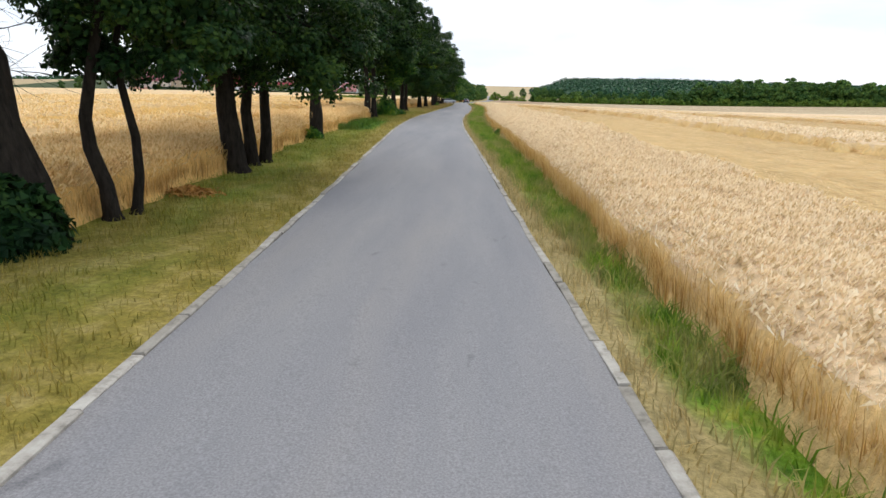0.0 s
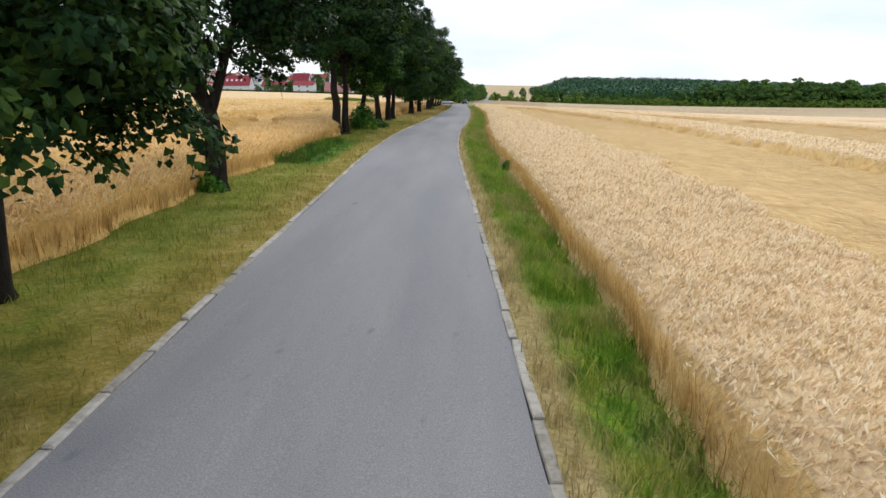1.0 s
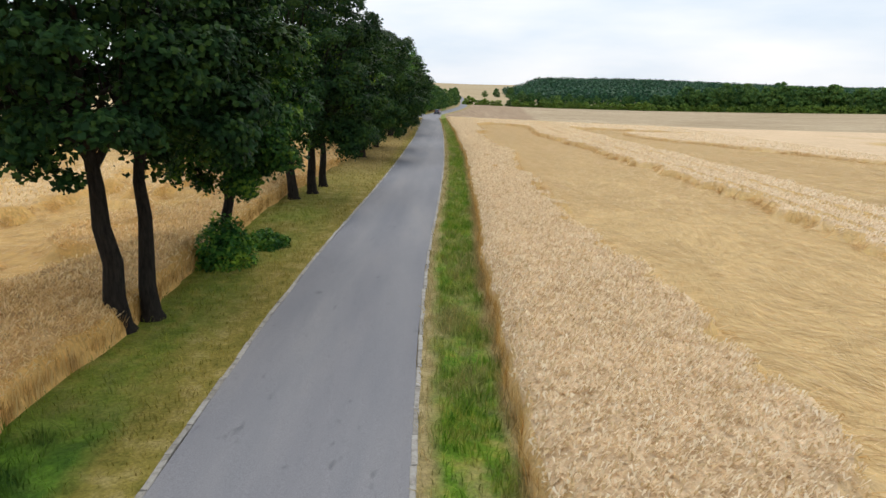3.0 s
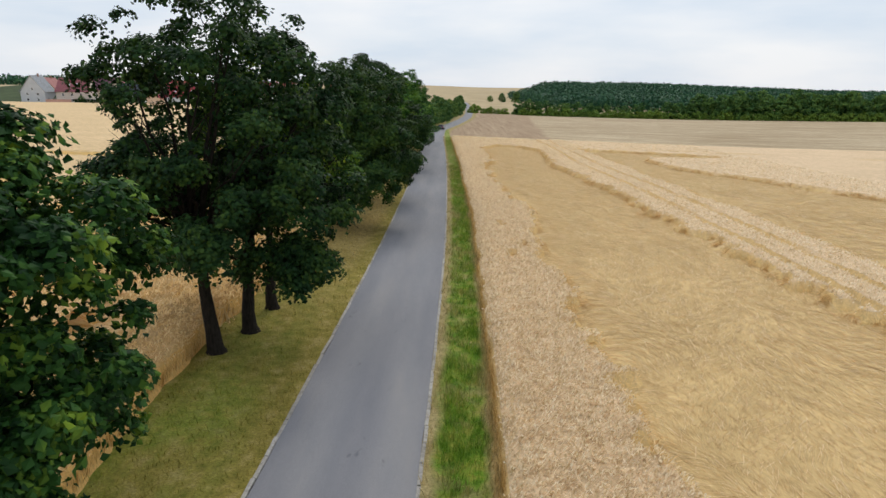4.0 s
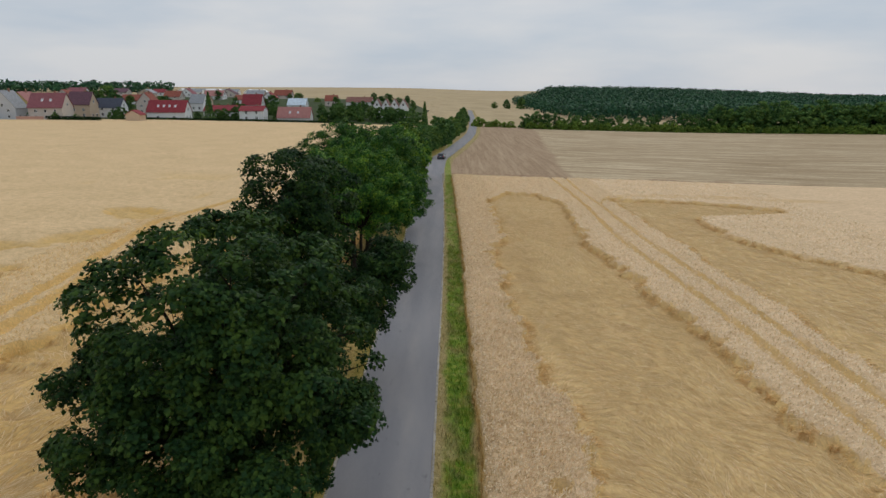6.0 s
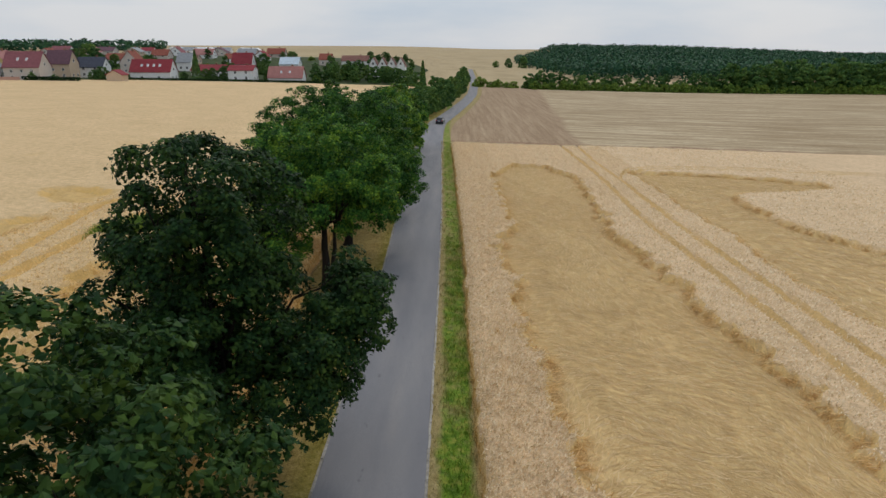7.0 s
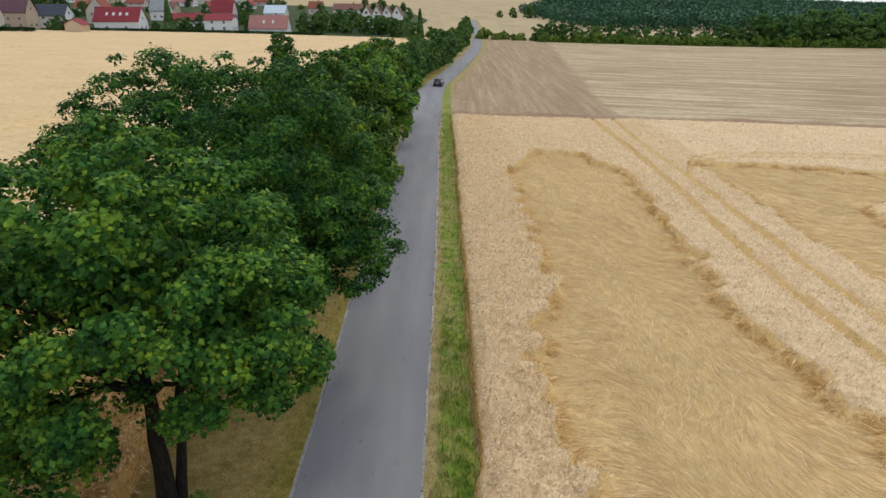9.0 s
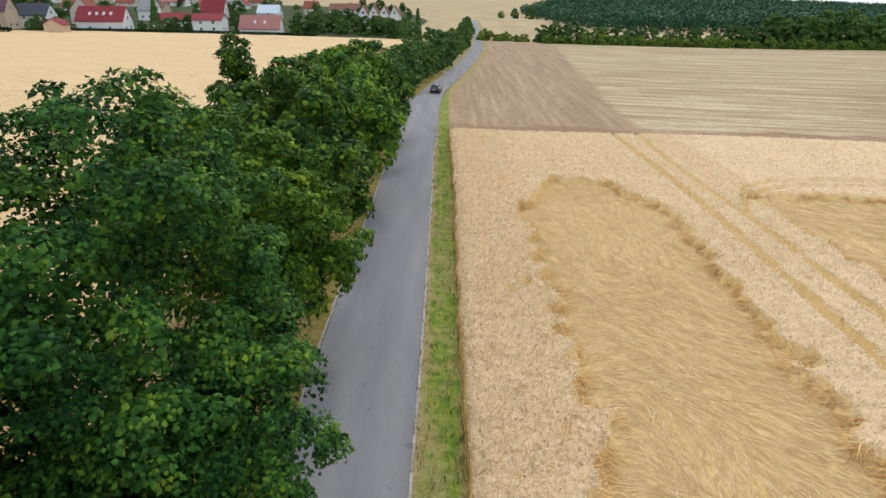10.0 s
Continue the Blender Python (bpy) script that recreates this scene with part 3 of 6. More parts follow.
def patch_left(x, y):
    """Lodged swathes left of the trees, in bands along the road."""
    side = road_x(y) - x
    wob = 2.4 * (fbm(y * 0.11, x * 0.12, 71) - 0.5) + 1.6 * (vnoise(y * 0.55, x * 0.4, 72) - 0.5) + 1.0 * (vnoise(y * 1.3, x * 0.9, 73) - 0.5)
    a0 = np.interp(y, [0, 20, 30, 45, 60, 80, 100, 125, 150], [8.6, 7.6, 7.4, 8.6, 9.6, 11.0, 11.4, 12.0, 11.0]) + wob
    a1 = np.interp(y, [0, 35, 60, 80, 97, 103, 118, 128, 150], [14, 16.2, 16.6, 19.5, 22.8, 22.4, 21, 18, 15]) + wob
    main = ramp(side, a0 - 0.2, a0 + 0.4) * ramp(side, a1 + 0.4, a1 - 0.3) * ramp(y, 140, 128)
    ribs = ramp(fbm(side * 0.30 + 0.07 * y, y * 0.10, 76, 3), 0.52, 0.57) * ramp(y, 80, 66)
    second = ramp(side, 19.6 + wob, 20.3 + wob) * ramp(side, 25.2 + 0.08 * y - 4 + wob, 24.4 + 0.08 * y - 4 + wob) * ramp(y, 84, 74)
    thin_one = ramp(side, 31.2 + wob, 31.8 + wob) * ramp(side, 33.8 + wob, 33.0 + wob) * ramp(y, 112, 104)
    ragged = ramp(fbm(x * 0.42, y * 0.30, 79, 3), 0.53, 0.58) * ramp(side, 7.6, 8.4) * ramp(side, 13, 12) * ramp(y, 58, 66) * ramp(y, 128, 122)
    dents = ramp(fbm(x * 0.09, y * 0.16, 75, 3), 0.61, 0.65) * ramp(side, 31, 35) * ramp(-x, 62, 50) * ramp(y, 190, 150) * ramp(y, 80, 95)
    return np.maximum(np.maximum(main * (1 - ribs), np.maximum(second, thin_one)), np.maximum(0.9 * ragged, dents))


def wheels_left(x, y):
    out = np.zeros_like(x)
    for ys, xs in (([80, 99, 110, 127, 138, 160], [-23.8, -24.7, -25.9, -26.8, -23.8, -19]), ([80, 100, 111, 134, 148, 170], [-26.0, -26.8, -27.8, -31.2, -28.4, -24])):
        d = abs(x - np.interp(y, ys, xs))
        out = np.maximum(out, ramp(d, 0.55, 0.2))
    return out * ramp(y, 62, 70) * ramp(y, 175, 160)


def crop_left(x, y):
    low = patch_left(x, y)
    stand = 0.86 + (0.18 * (fbm(x * 1.3, y * 1.3, 81) - 0.5) + 0.16 * (vnoise(x * 3.3, y * 2.2, 82) - 0.5)) * ramp(y, 150, 140) * ramp(-x, 60, 50)
    ridge = 1 - abs(2 * fbm(x * 0.075 + 0.6 * fbm(x * 0.2, y * 0.2, 87), y * 0.20 - x * 0.03, 88, 2) - 1)
    beside = 0.35 * ramp(road_x(y) - x, 14, 10.5) * ramp(y, 150, 135) * ramp(y, 60, 75)
    lump = fbm(x * 1.15 + 1.4 * fbm(x * 0.3, y * 0.3, 85), y * 0.85, 89, 2)
    flat = 0.16 + 0.30 * ramp(ridge, 0.80, 0.97) + 0.24 * (fbm(x * 0.45 + 1.5 * fbm(x * 0.12, y * 0.12, 84), y * 0.3, 83) - 0.5)
    flat = np.clip(flat + beside * (1.15 * (lump - 0.40)), 0.06, 0.85)
    stand = np.clip(stand + beside * 1.9 * (lump - 0.52), 0.15, 1.2)
    h = (stand * (1 - low) + flat * low) * (1 - 0.8 * wheels_left(x, y))
    s = road_x(y) - x
    edge = np.interp(y, [0, 12, 18, 24, 30, 45, 52, 60, 105, 113, 119, 200], [5.3, 5.4, 5.5, 5.1, 5.15, 5.6, 6.3, 6.9, 6.2, 6.5, 7.4, 7.2]) + 0.4 * (vnoise(y * 0.5, 0 * x, 86) - 0.5)
    end = np.interp(x, [-230, -190, -155, -120, -75, -20], [341, 345, 371, 377, 386, 394])
    return h * (0.75 * ramp(s, edge - 0.1, edge + 0.16) + 0.25 * ramp(s, edge, edge + 0.6)) * ramp(y, end, end - 1.5)


def crop_sheet(name, xs, ys, crop, low, label, mat, lift=0.0):
    ob = sheet(name, xs, ys, lambda x, y: 0 * x, mat)
    X, Y = np.meshgrid(xs, ys)
    X = X + road_x(Y) * ramp(abs(X), 40, 8)
    ob.data.vertices.foreach_set("co", np.stack([X, Y, lie(X, Y) + lift + np.where(crop(X, Y) < 0.03, -0.4, crop(X, Y))], -1).ravel().astype(np.float32))
    ob.data.update()
    a = ob.data.attributes.new("lodged", "FLOAT", "POINT")
    a.data.foreach_set("value", low(X, Y).ravel().astype(np.float32))
    return tagged(ob, label, "wheat field", kind="stuff")


crop_sheet("wheat_field", np.concatenate([np.arange(2.6, 6, 0.16), np.arange(6, 31, 0.27), np.arange(31, 62, 0.5), np.arange(62, 330, 4.0)]), np.concatenate([np.arange(-25, 172, 0.42), np.arange(172, 202.5, 0.6)]),
           crop_right, lodged_right, "ripe pale wheat with storm-flattened golden patches and wheel tracks", WHEAT)
crop_sheet("wheat_field", -np.concatenate([np.arange(4.6, 9, 0.17), np.arange(9, 33, 0.27), np.arange(33, 60, 0.6), np.arange(62, 330, 5.0)])[::-1], np.concatenate([np.arange(-25, 150, 0.45), np.arange(150, 398, 2.5)]),
           crop_left, patch_left, "golden ripe wheat with wind-lodged swathes beside the trees", WHEAT_GOLD)
stub_x = np.concatenate([np.arange(1.5, 22, 1.2), np.arange(23, 60, 5.0), np.arange(60, 420, 12.0)])
tagged(sheet("stubble_field", stub_x, np.arange(192.5, 437, 5.0), lambda x, y: lie(np.maximum(x, road_x(y) + 4.2), y) + 0.06, STUBBLE), "harvested stubble field with straw rows and a tilled headland", "field", kind="structure")
for ob in [o for o in scene.objects if o.name == "stubble_field"]:
    for v in ob.data.vertices:
        v.co.x = max(v.co.x, float(road_x(v.co.y)) + 4.2)

# ---- trees ----


def tube(points, radii, sides=7):
    """A tapering tube through points: verts and quads."""
    pts = [Vector(p) for p in points]
    v, f = [], []
    for i, (p, r) in enumerate(zip(pts, radii)):
        d = (pts[min(i + 1, len(pts) - 1)] - pts[max(i - 1, 0)]).normalized()
        a = d.cross(Vector((0.31, 0.95, 0.11))).normalized()
        c = d.cross(a)
        for k in range(sides):
            t = 2 * math.pi * k / sides
            v.append(p + (a * math.cos(t) + c * math.sin(t)) * r)
    for i in range(len(pts) - 1):
        for k in range(sides):
            f.append((i * sides + k, i * sides + (k + 1) % sides, (i + 1) * sides + (k + 1) % sides, (i + 1) * sides + k))
    return np.array(v), np.array(f)


def join(pieces):
    vs, fs, o = [], [], 0
    for v, f in pieces:
        vs.append(v)
        fs.append(f + o)
        o += len(v)
    return np.concatenate(vs), np.concatenate(fs)


def leaves(rng, at, out, size):
    """Pointed leaves at points, roughly facing out: verts and triangles."""
    n = len(at)
    nor = out + rng.normal(0, 0.65, (n, 3)) + np.array([0, 0, 0.35])
    nor /= np.linalg.norm(nor, axis=1)[:, None]
    a = np.cross(nor, rng.normal(0, 1, (n, 3)))
    a /= np.linalg.norm(a, axis=1)[:, None] + 1e-9
    c = np.cross(nor, a)
    s = size * rng.uniform(0.65, 1.3, n)[:, None]
    v = np.stack([at - a * s * 0.55, at + a * s * 0.38 + c * s * 0.40, at + a * s * 0.45 - c * s * 0.40], 1).reshape(-1, 3)
    return v, np.arange(n * 3).reshape(n, 3)


def crown_lobes(rng, radius, low, high, count):
    """Centres and sizes of the leafy clumps of a crown: a broad dome with a shallow, uneven underside."""
    out = []
    skew = rng.uniform(0, 2 * math.pi)
    tries = 0
    while len(out) < count and tries < 4000:
        tries += 1
        a, rho = rng.uniform(0, 2 * math.pi), math.sqrt(rng.random())
        size = radius * rng.uniform(0.16, 0.34)
        wide = radius * (0.90 + 0.14 * math.sin(2 * a + skew) + 0.07 * math.sin(5 * a + 2 * skew))
        dome = math.sqrt(max(0.0, 1 - rho * rho))
        top = low + (high - low) * (0.26 + 0.74 * dome) - size * 0.7
        foot = min(top, low + size * 0.75 + (high - low) * 0.10 * rng.random())
        pick = rng.random()
        z = top - abs(rng.normal(0, 0.04)) * (high - low) if pick < 0.5 else foot if pick < 0.74 else rng.uniform(foot, top)
        r = rho * max(0.3, wide - size * 0.75)
        p = (r * math.cos(a), r * math.sin(a), z, size)
        if all(math.dist(p[:3], q[:3]) > 0.66 * (size + q[3]) for q in out):
            out.append(p)
    return np.array(out)


def tree_meshes(seed, height, radius, low, stems, leaf_count, leaf_size, lobe_count, leaf_mat, sides=8, wander=0.07, shift=0.0):
    """Trunk with limbs, and crown, as two meshes. stems: (dx, dy, lean x, lean y, radius at the foot)."""
    rng = np.random.default_rng(seed)
    lobes = crown_lobes(rng, radius, low, height, lobe_count)
    lobes[:, 0] += shift
    wood = []
    tops = []
    for dx, dy, lx, ly, r in stems:
        fork = max(2.8, low + (height - low) * rng.uniform(0.12, 0.25))
        pts, rad = [], []
        for i in range(7):
            t = i / 6
            wob = rng.normal(0, wander, 2) * (1 if 0 < i else 0)
            pts.append((dx + lx * t + wob[0], dy + ly * t + wob[1], fork * t - (0.15 if i == 0 else 0)))
            rad.append(r * (1.35 if i == 0 else 1.08 if i == 1 else 1.0 - 0.42 * t))
        wood.append(tube(pts, rad, sides))
        tops.append((np.array(pts[-1]), rad[-1]))
    for i in rng.permutation(len(lobes))[: max(4, lobe_count // 2) if sides > 5 else 4]:
        top, r = tops[i % len(tops)]
        end = lobes[i, :3]
        lift = np.array([0, 0, 0.18 * np.linalg.norm(end - top)])
        pts = [top * (1 - t) + end * t + lift * math.sin(math.pi * t) * rng.uniform(0.3, 1.0) + rng.normal(0, 0.09, 3) * (0 < t < 1) for t in (0, 0.25, 0.5, 0.75, 1)]
        pts[0] = top - np.array([0, 0, rng.uniform(0, 0.8)])
        wood.append(tube(pts, [r * 0.72, r * 0.5, r * 0.34, r * 0.22, r * 0.1], 5))
    per = np.maximum(1, (leaf_count * lobes[:, 3] ** 2 / np.sum(lobes[:, 3] ** 2)).astype(int))
    at, out = [], []
    middle = np.array([shift, 0, low + 0.35 * (height - low)])
    for (x, y, z, size), k in zip(lobes, per):
        lift = np.array([x, y, z]) - middle
        lift = lift / (np.linalg.norm(lift) + 1e-6) * 0.8 + np.array([0, 0, 0.75])
        knobs = rng.normal(0, 1, (7, 3)) + lift * 0.9
        knobs = knobs / np.linalg.norm(knobs, axis=1)[:, None] * rng.uniform(0.45, 0.78, (7, 1)) * size * np.array([1.1, 1.1, 0.8])
        which = rng.integers(0, 7, k * 2)
        d = rng.normal(0, 1, (k * 2, 3))
        d /= np.linalg.norm(d, axis=1)[:, None]
        ok = d @ lift > -0.25 - 0.9 * (rng.random(k * 2) < 0.12)
        d, which = d[ok][:k], which[ok][:k]
        m = len(d)
        tuft = 0.78 + 0.42 * fbm(d[:, 0] * 2.6 + x, d[:, 1] * 2.6 + z + d[:, 2] * 2.3, seed % 97, 2)
        rr = size * rng.uniform(0.42, 0.60, m) * tuft * np.where(rng.random(m) < 0.12, 0.6, 1.0)
        at.append(np.array([x, y, z]) + knobs[which] + d * rr[:, None] * np.array([1.1, 1.1, 0.8]))
        out.append(d)
    v, f = leaves(rng, np.concatenate(at), np.concatenate(out), leaf_size)
    # coarse inner foliage, deep in the crown
    pick = lobes[rng.integers(0, len(lobes), max(30, leaf_count // 16))]
    d = rng.normal(0, 1, (len(pick), 3))
    d /= np.linalg.norm(d, axis=1)[:, None]
    spot = pick[:, :3] + (middle - pick[:, :3]) * rng.uniform(0.08, 0.8, len(pick))[:, None] + d * pick[:, 3:] * 0.3
    spot[:, 2] = np.maximum(spot[:, 2], low + 0.7)
    v, f = join([(v, f), leaves(rng, spot, d, leaf_size * 1.25)])
    wv, wf = join(wood)
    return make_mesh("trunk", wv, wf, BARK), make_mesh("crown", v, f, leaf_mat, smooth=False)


def leaf_quads(rng, at, nor, size):
    """Kite-shaped leaves with a slight fold, facing nor: verts and quads."""
    n = len(at)
    nor = nor / (np.linalg.norm(nor, axis=1)[:, None] + 1e-9)
    a = np.cross(nor, rng.normal(0, 1, (n, 3)))
    a /= np.linalg.norm(a, axis=1)[:, None] + 1e-9
    c = np.cross(nor, a)
    s = (size * rng.uniform(0.6, 1.35, n))[:, None]
    fold = nor * s * 0.12
    v = np.stack([at - a * s * 0.5, at + c * s * 0.40 + a * s * 0.08 - fold, at + a * s * 0.5, at - c * s * 0.40 + a * s * 0.08 - fold], 1).reshape(-1, 3)
    return v, np.arange(n * 4).reshape(n, 4)


def avenue_tree(seed, stems, masses, leaf_count, leaf_size, clump, leaf_mat, limbs=16, full=1.0, bare=0):
    """Trunk with limbs, and crown, as two meshes. stems: (points, radius at the foot); masses: the crown's billows as ellipsoids (x, y, z, rx, ry, rz); full: how closely the clumps stand; bare: leafless twigs in the crown."""
    rng = np.random.default_rng(seed)
    ell = np.array(masses, float)
    clumps, outs = [], []
    for k, (cx, cy, cz, rx, ry, rz) in enumerate(ell):
        area = 4 * math.pi * ((rx * ry) ** 1.6 / 3 + (rx * rz) ** 1.6 / 3 + (ry * rz) ** 1.6 / 3) ** (1 / 1.6)
        n = int(full * 0.62 * area / (math.pi * clump * clump * 0.55))
        d = rng.normal(0, 1, (n, 3))
        d /= np.linalg.norm(d, axis=1)[:, None]
        lump = 0.98 + 0.5 * (fbm(d[:, 0] * 2.4 + seed, d[:, 1] * 2.4 + d[:, 2] * 2.0, seed % 89 + k, 2) - 0.5)
        depth = np.where(rng.random(n) < 0.72, rng.uniform(0.86, 1.04, n), rng.uniform(0.5, 0.86, n))
        p = ell[k, :3] + d * ell[k, 3:] * (lump * depth)[:, None]
        keep = (d[:, 2] > -0.75) | (rng.random(n) < 0.5)
        for m, e in enumerate(ell):
            if m != k:
                keep &= np.sum(((p - e[:3]) / e[3:]) ** 2, 1) > 0.62
        clumps.append(p[keep])
        outs.append((d / ell[k, 3:])[keep])
    at0, out0 = np.concatenate(clumps), np.concatenate(outs)
    out0 /= np.linalg.norm(out0, axis=1)[:, None]
    size = clump * rng.uniform(0.6, 1.5, len(at0))
    wood, tops = [], []
    for pts, r in stems:
        pts = [np.array(p, float) for p in pts]
        k = len(pts)
        flare = 1.45 if pts[0][2] < 0.5 else 1.0
        rad = [r * (1.0 - 0.5 * i / (k - 1)) * (flare if i == 0 else 1.0) for i in range(k)]
        root = [pts[0] - np.array([0, 0, 0.3])]
        foot = pts[0] + (pts[1] - pts[0]) * 0.2
        wood.append(tube(root + [pts[0], foot] + pts[1:], [r * (1.7 if flare > 1 else 0.9), rad[0], r * (1.08 if flare > 1 else 0.98)] + rad[1:], 9))
        tops.append((pts[-1], rad[-1]))
    order = rng.permutation(len(at0))
    for j, i in enumerate(order[:limbs + bare]):
        top, r = tops[int(np.argmin([np.linalg.norm((t - at0[i])[:2]) + rng.uniform(0, 1.5) for t, _ in tops]))]
        end = at0[i] + (out0[i] * 0.7 if j >= limbs else 0)
        lift = np.array([0, 0, 0.16 * np.linalg.norm(end - top)])
        pts = [top * (1 - t) + end * t + lift * math.sin(math.pi * t) * rng.uniform(0.2, 1.0) + rng.normal(0, 0.10, 3) * (0 < t < 1) for t in (0, 0.2, 0.4, 0.6, 0.8, 1)]
        pts[0] = top - np.array([0, 0, rng.uniform(0, 0.5)])
        k = 0.78 if j < limbs else 0.45
        wood.append(tube(pts, [r * k, r * k * 0.74, r * k * 0.54, r * k * 0.38, r * k * 0.24, r * 0.06], 5))
        for t in (2, 3, 4):
            twig = pts[t] + rng.normal(0, 0.5, 3) + (end - pts[t]) * 0.5 + np.array([0, 0, 0.2])
            wood.append(tube([pts[t], (pts[t] + twig) / 2 + rng.normal(0, 0.06, 3), twig], [r * k * 0.25, r * k * 0.15, r * 0.03], 4))
    per = np.maximum(3, (leaf_count * size ** 2 / np.sum(size ** 2)).astype(int))
    which = np.repeat(np.arange(len(at0)), per)
    n = len(which)
    up = out0[which] * 0.7 + np.array([0, 0, 0.8])
    up /= np.linalg.norm(up, axis=1)[:, None]
    d = rng.normal(0, 1, (n, 3)) + up * 1.25
    d /= np.linalg.norm(d, axis=1)[:, None]
    tuft = 0.7 + 0.6 * fbm(d[:, 0] * 3.1 + which * 1.7, d[:, 1] * 3.1 + d[:, 2] * 2.3, seed % 83, 2)
    rr = size[which] * rng.uniform(0.55, 1.02, n) * tuft
    pos = at0[which] + d * rr[:, None] * np.array([1.05, 1.05, 0.72])
    nor = d * 0.9 + up * 0.3 + rng.normal(0, 0.5, (n, 3)) + np.array([0, 0, 0.25])
    # sparser foliage inside the crown
    m = int(leaf_count * 0.10)
    pick = rng.integers(0, len(ell), m)
    e = ell[pick]
    dd = rng.normal(0, 1, (m, 3))
    dd /= np.linalg.norm(dd, axis=1)[:, None]
    inner = e[:, :3] + dd * e[:, 3:] * (rng.uniform(0.3, 0.82, m) * (0.72 + 0.5 * (vnoise(dd[:, 0] * 2 + seed, dd[:, 1] * 2 + dd[:, 2], 7) - 0.3)))[:, None]
    v, f = leaf_quads(rng, np.concatenate([pos, inner]), np.concatenate([nor, dd + rng.normal(0, 0.5, (m, 3))]), np.concatenate([np.full(n, leaf_size), np.full(m, leaf_size * 1.55)]))
    wv, wf = join(wood)
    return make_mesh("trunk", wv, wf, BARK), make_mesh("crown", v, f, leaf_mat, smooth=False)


def plant(name, meshes, m, label, group="", crown_label=""):
    ob = new(name)
    ob.matrix_world = m
    part_mesh("trunk", meshes[0], ob)
    part_mesh("crown", meshes[1], ob, crown_label)
    return tagged(ob, label, "tree", group)


def stand(x, y, turn=0.0, size=1.0, sink=0.0):
    """Pose on the land."""
    return Matrix.LocRotScale((x, y, float(lie(x, y)) - sink), Euler((0, 0, radians(turn))), (size,) * 3)


AVENUE = "avenue of trees along the road"
one = [(0, 0, -0.3, 0.2, 0.36)]


def stem(dx, dy, lx, ly, top, r, seed=0):
    """A slightly crooked trunk from (dx, dy) leaning by (lx, ly)."""
    g = np.random.default_rng(seed)
    return [(dx + lx * t + (g.normal(0, 0.04) if t else 0), dy + ly * t + (g.normal(0, 0.04) if t else 0), top * t) for t in (0, 0.2, 0.4, 0.6, 0.8, 1)], r


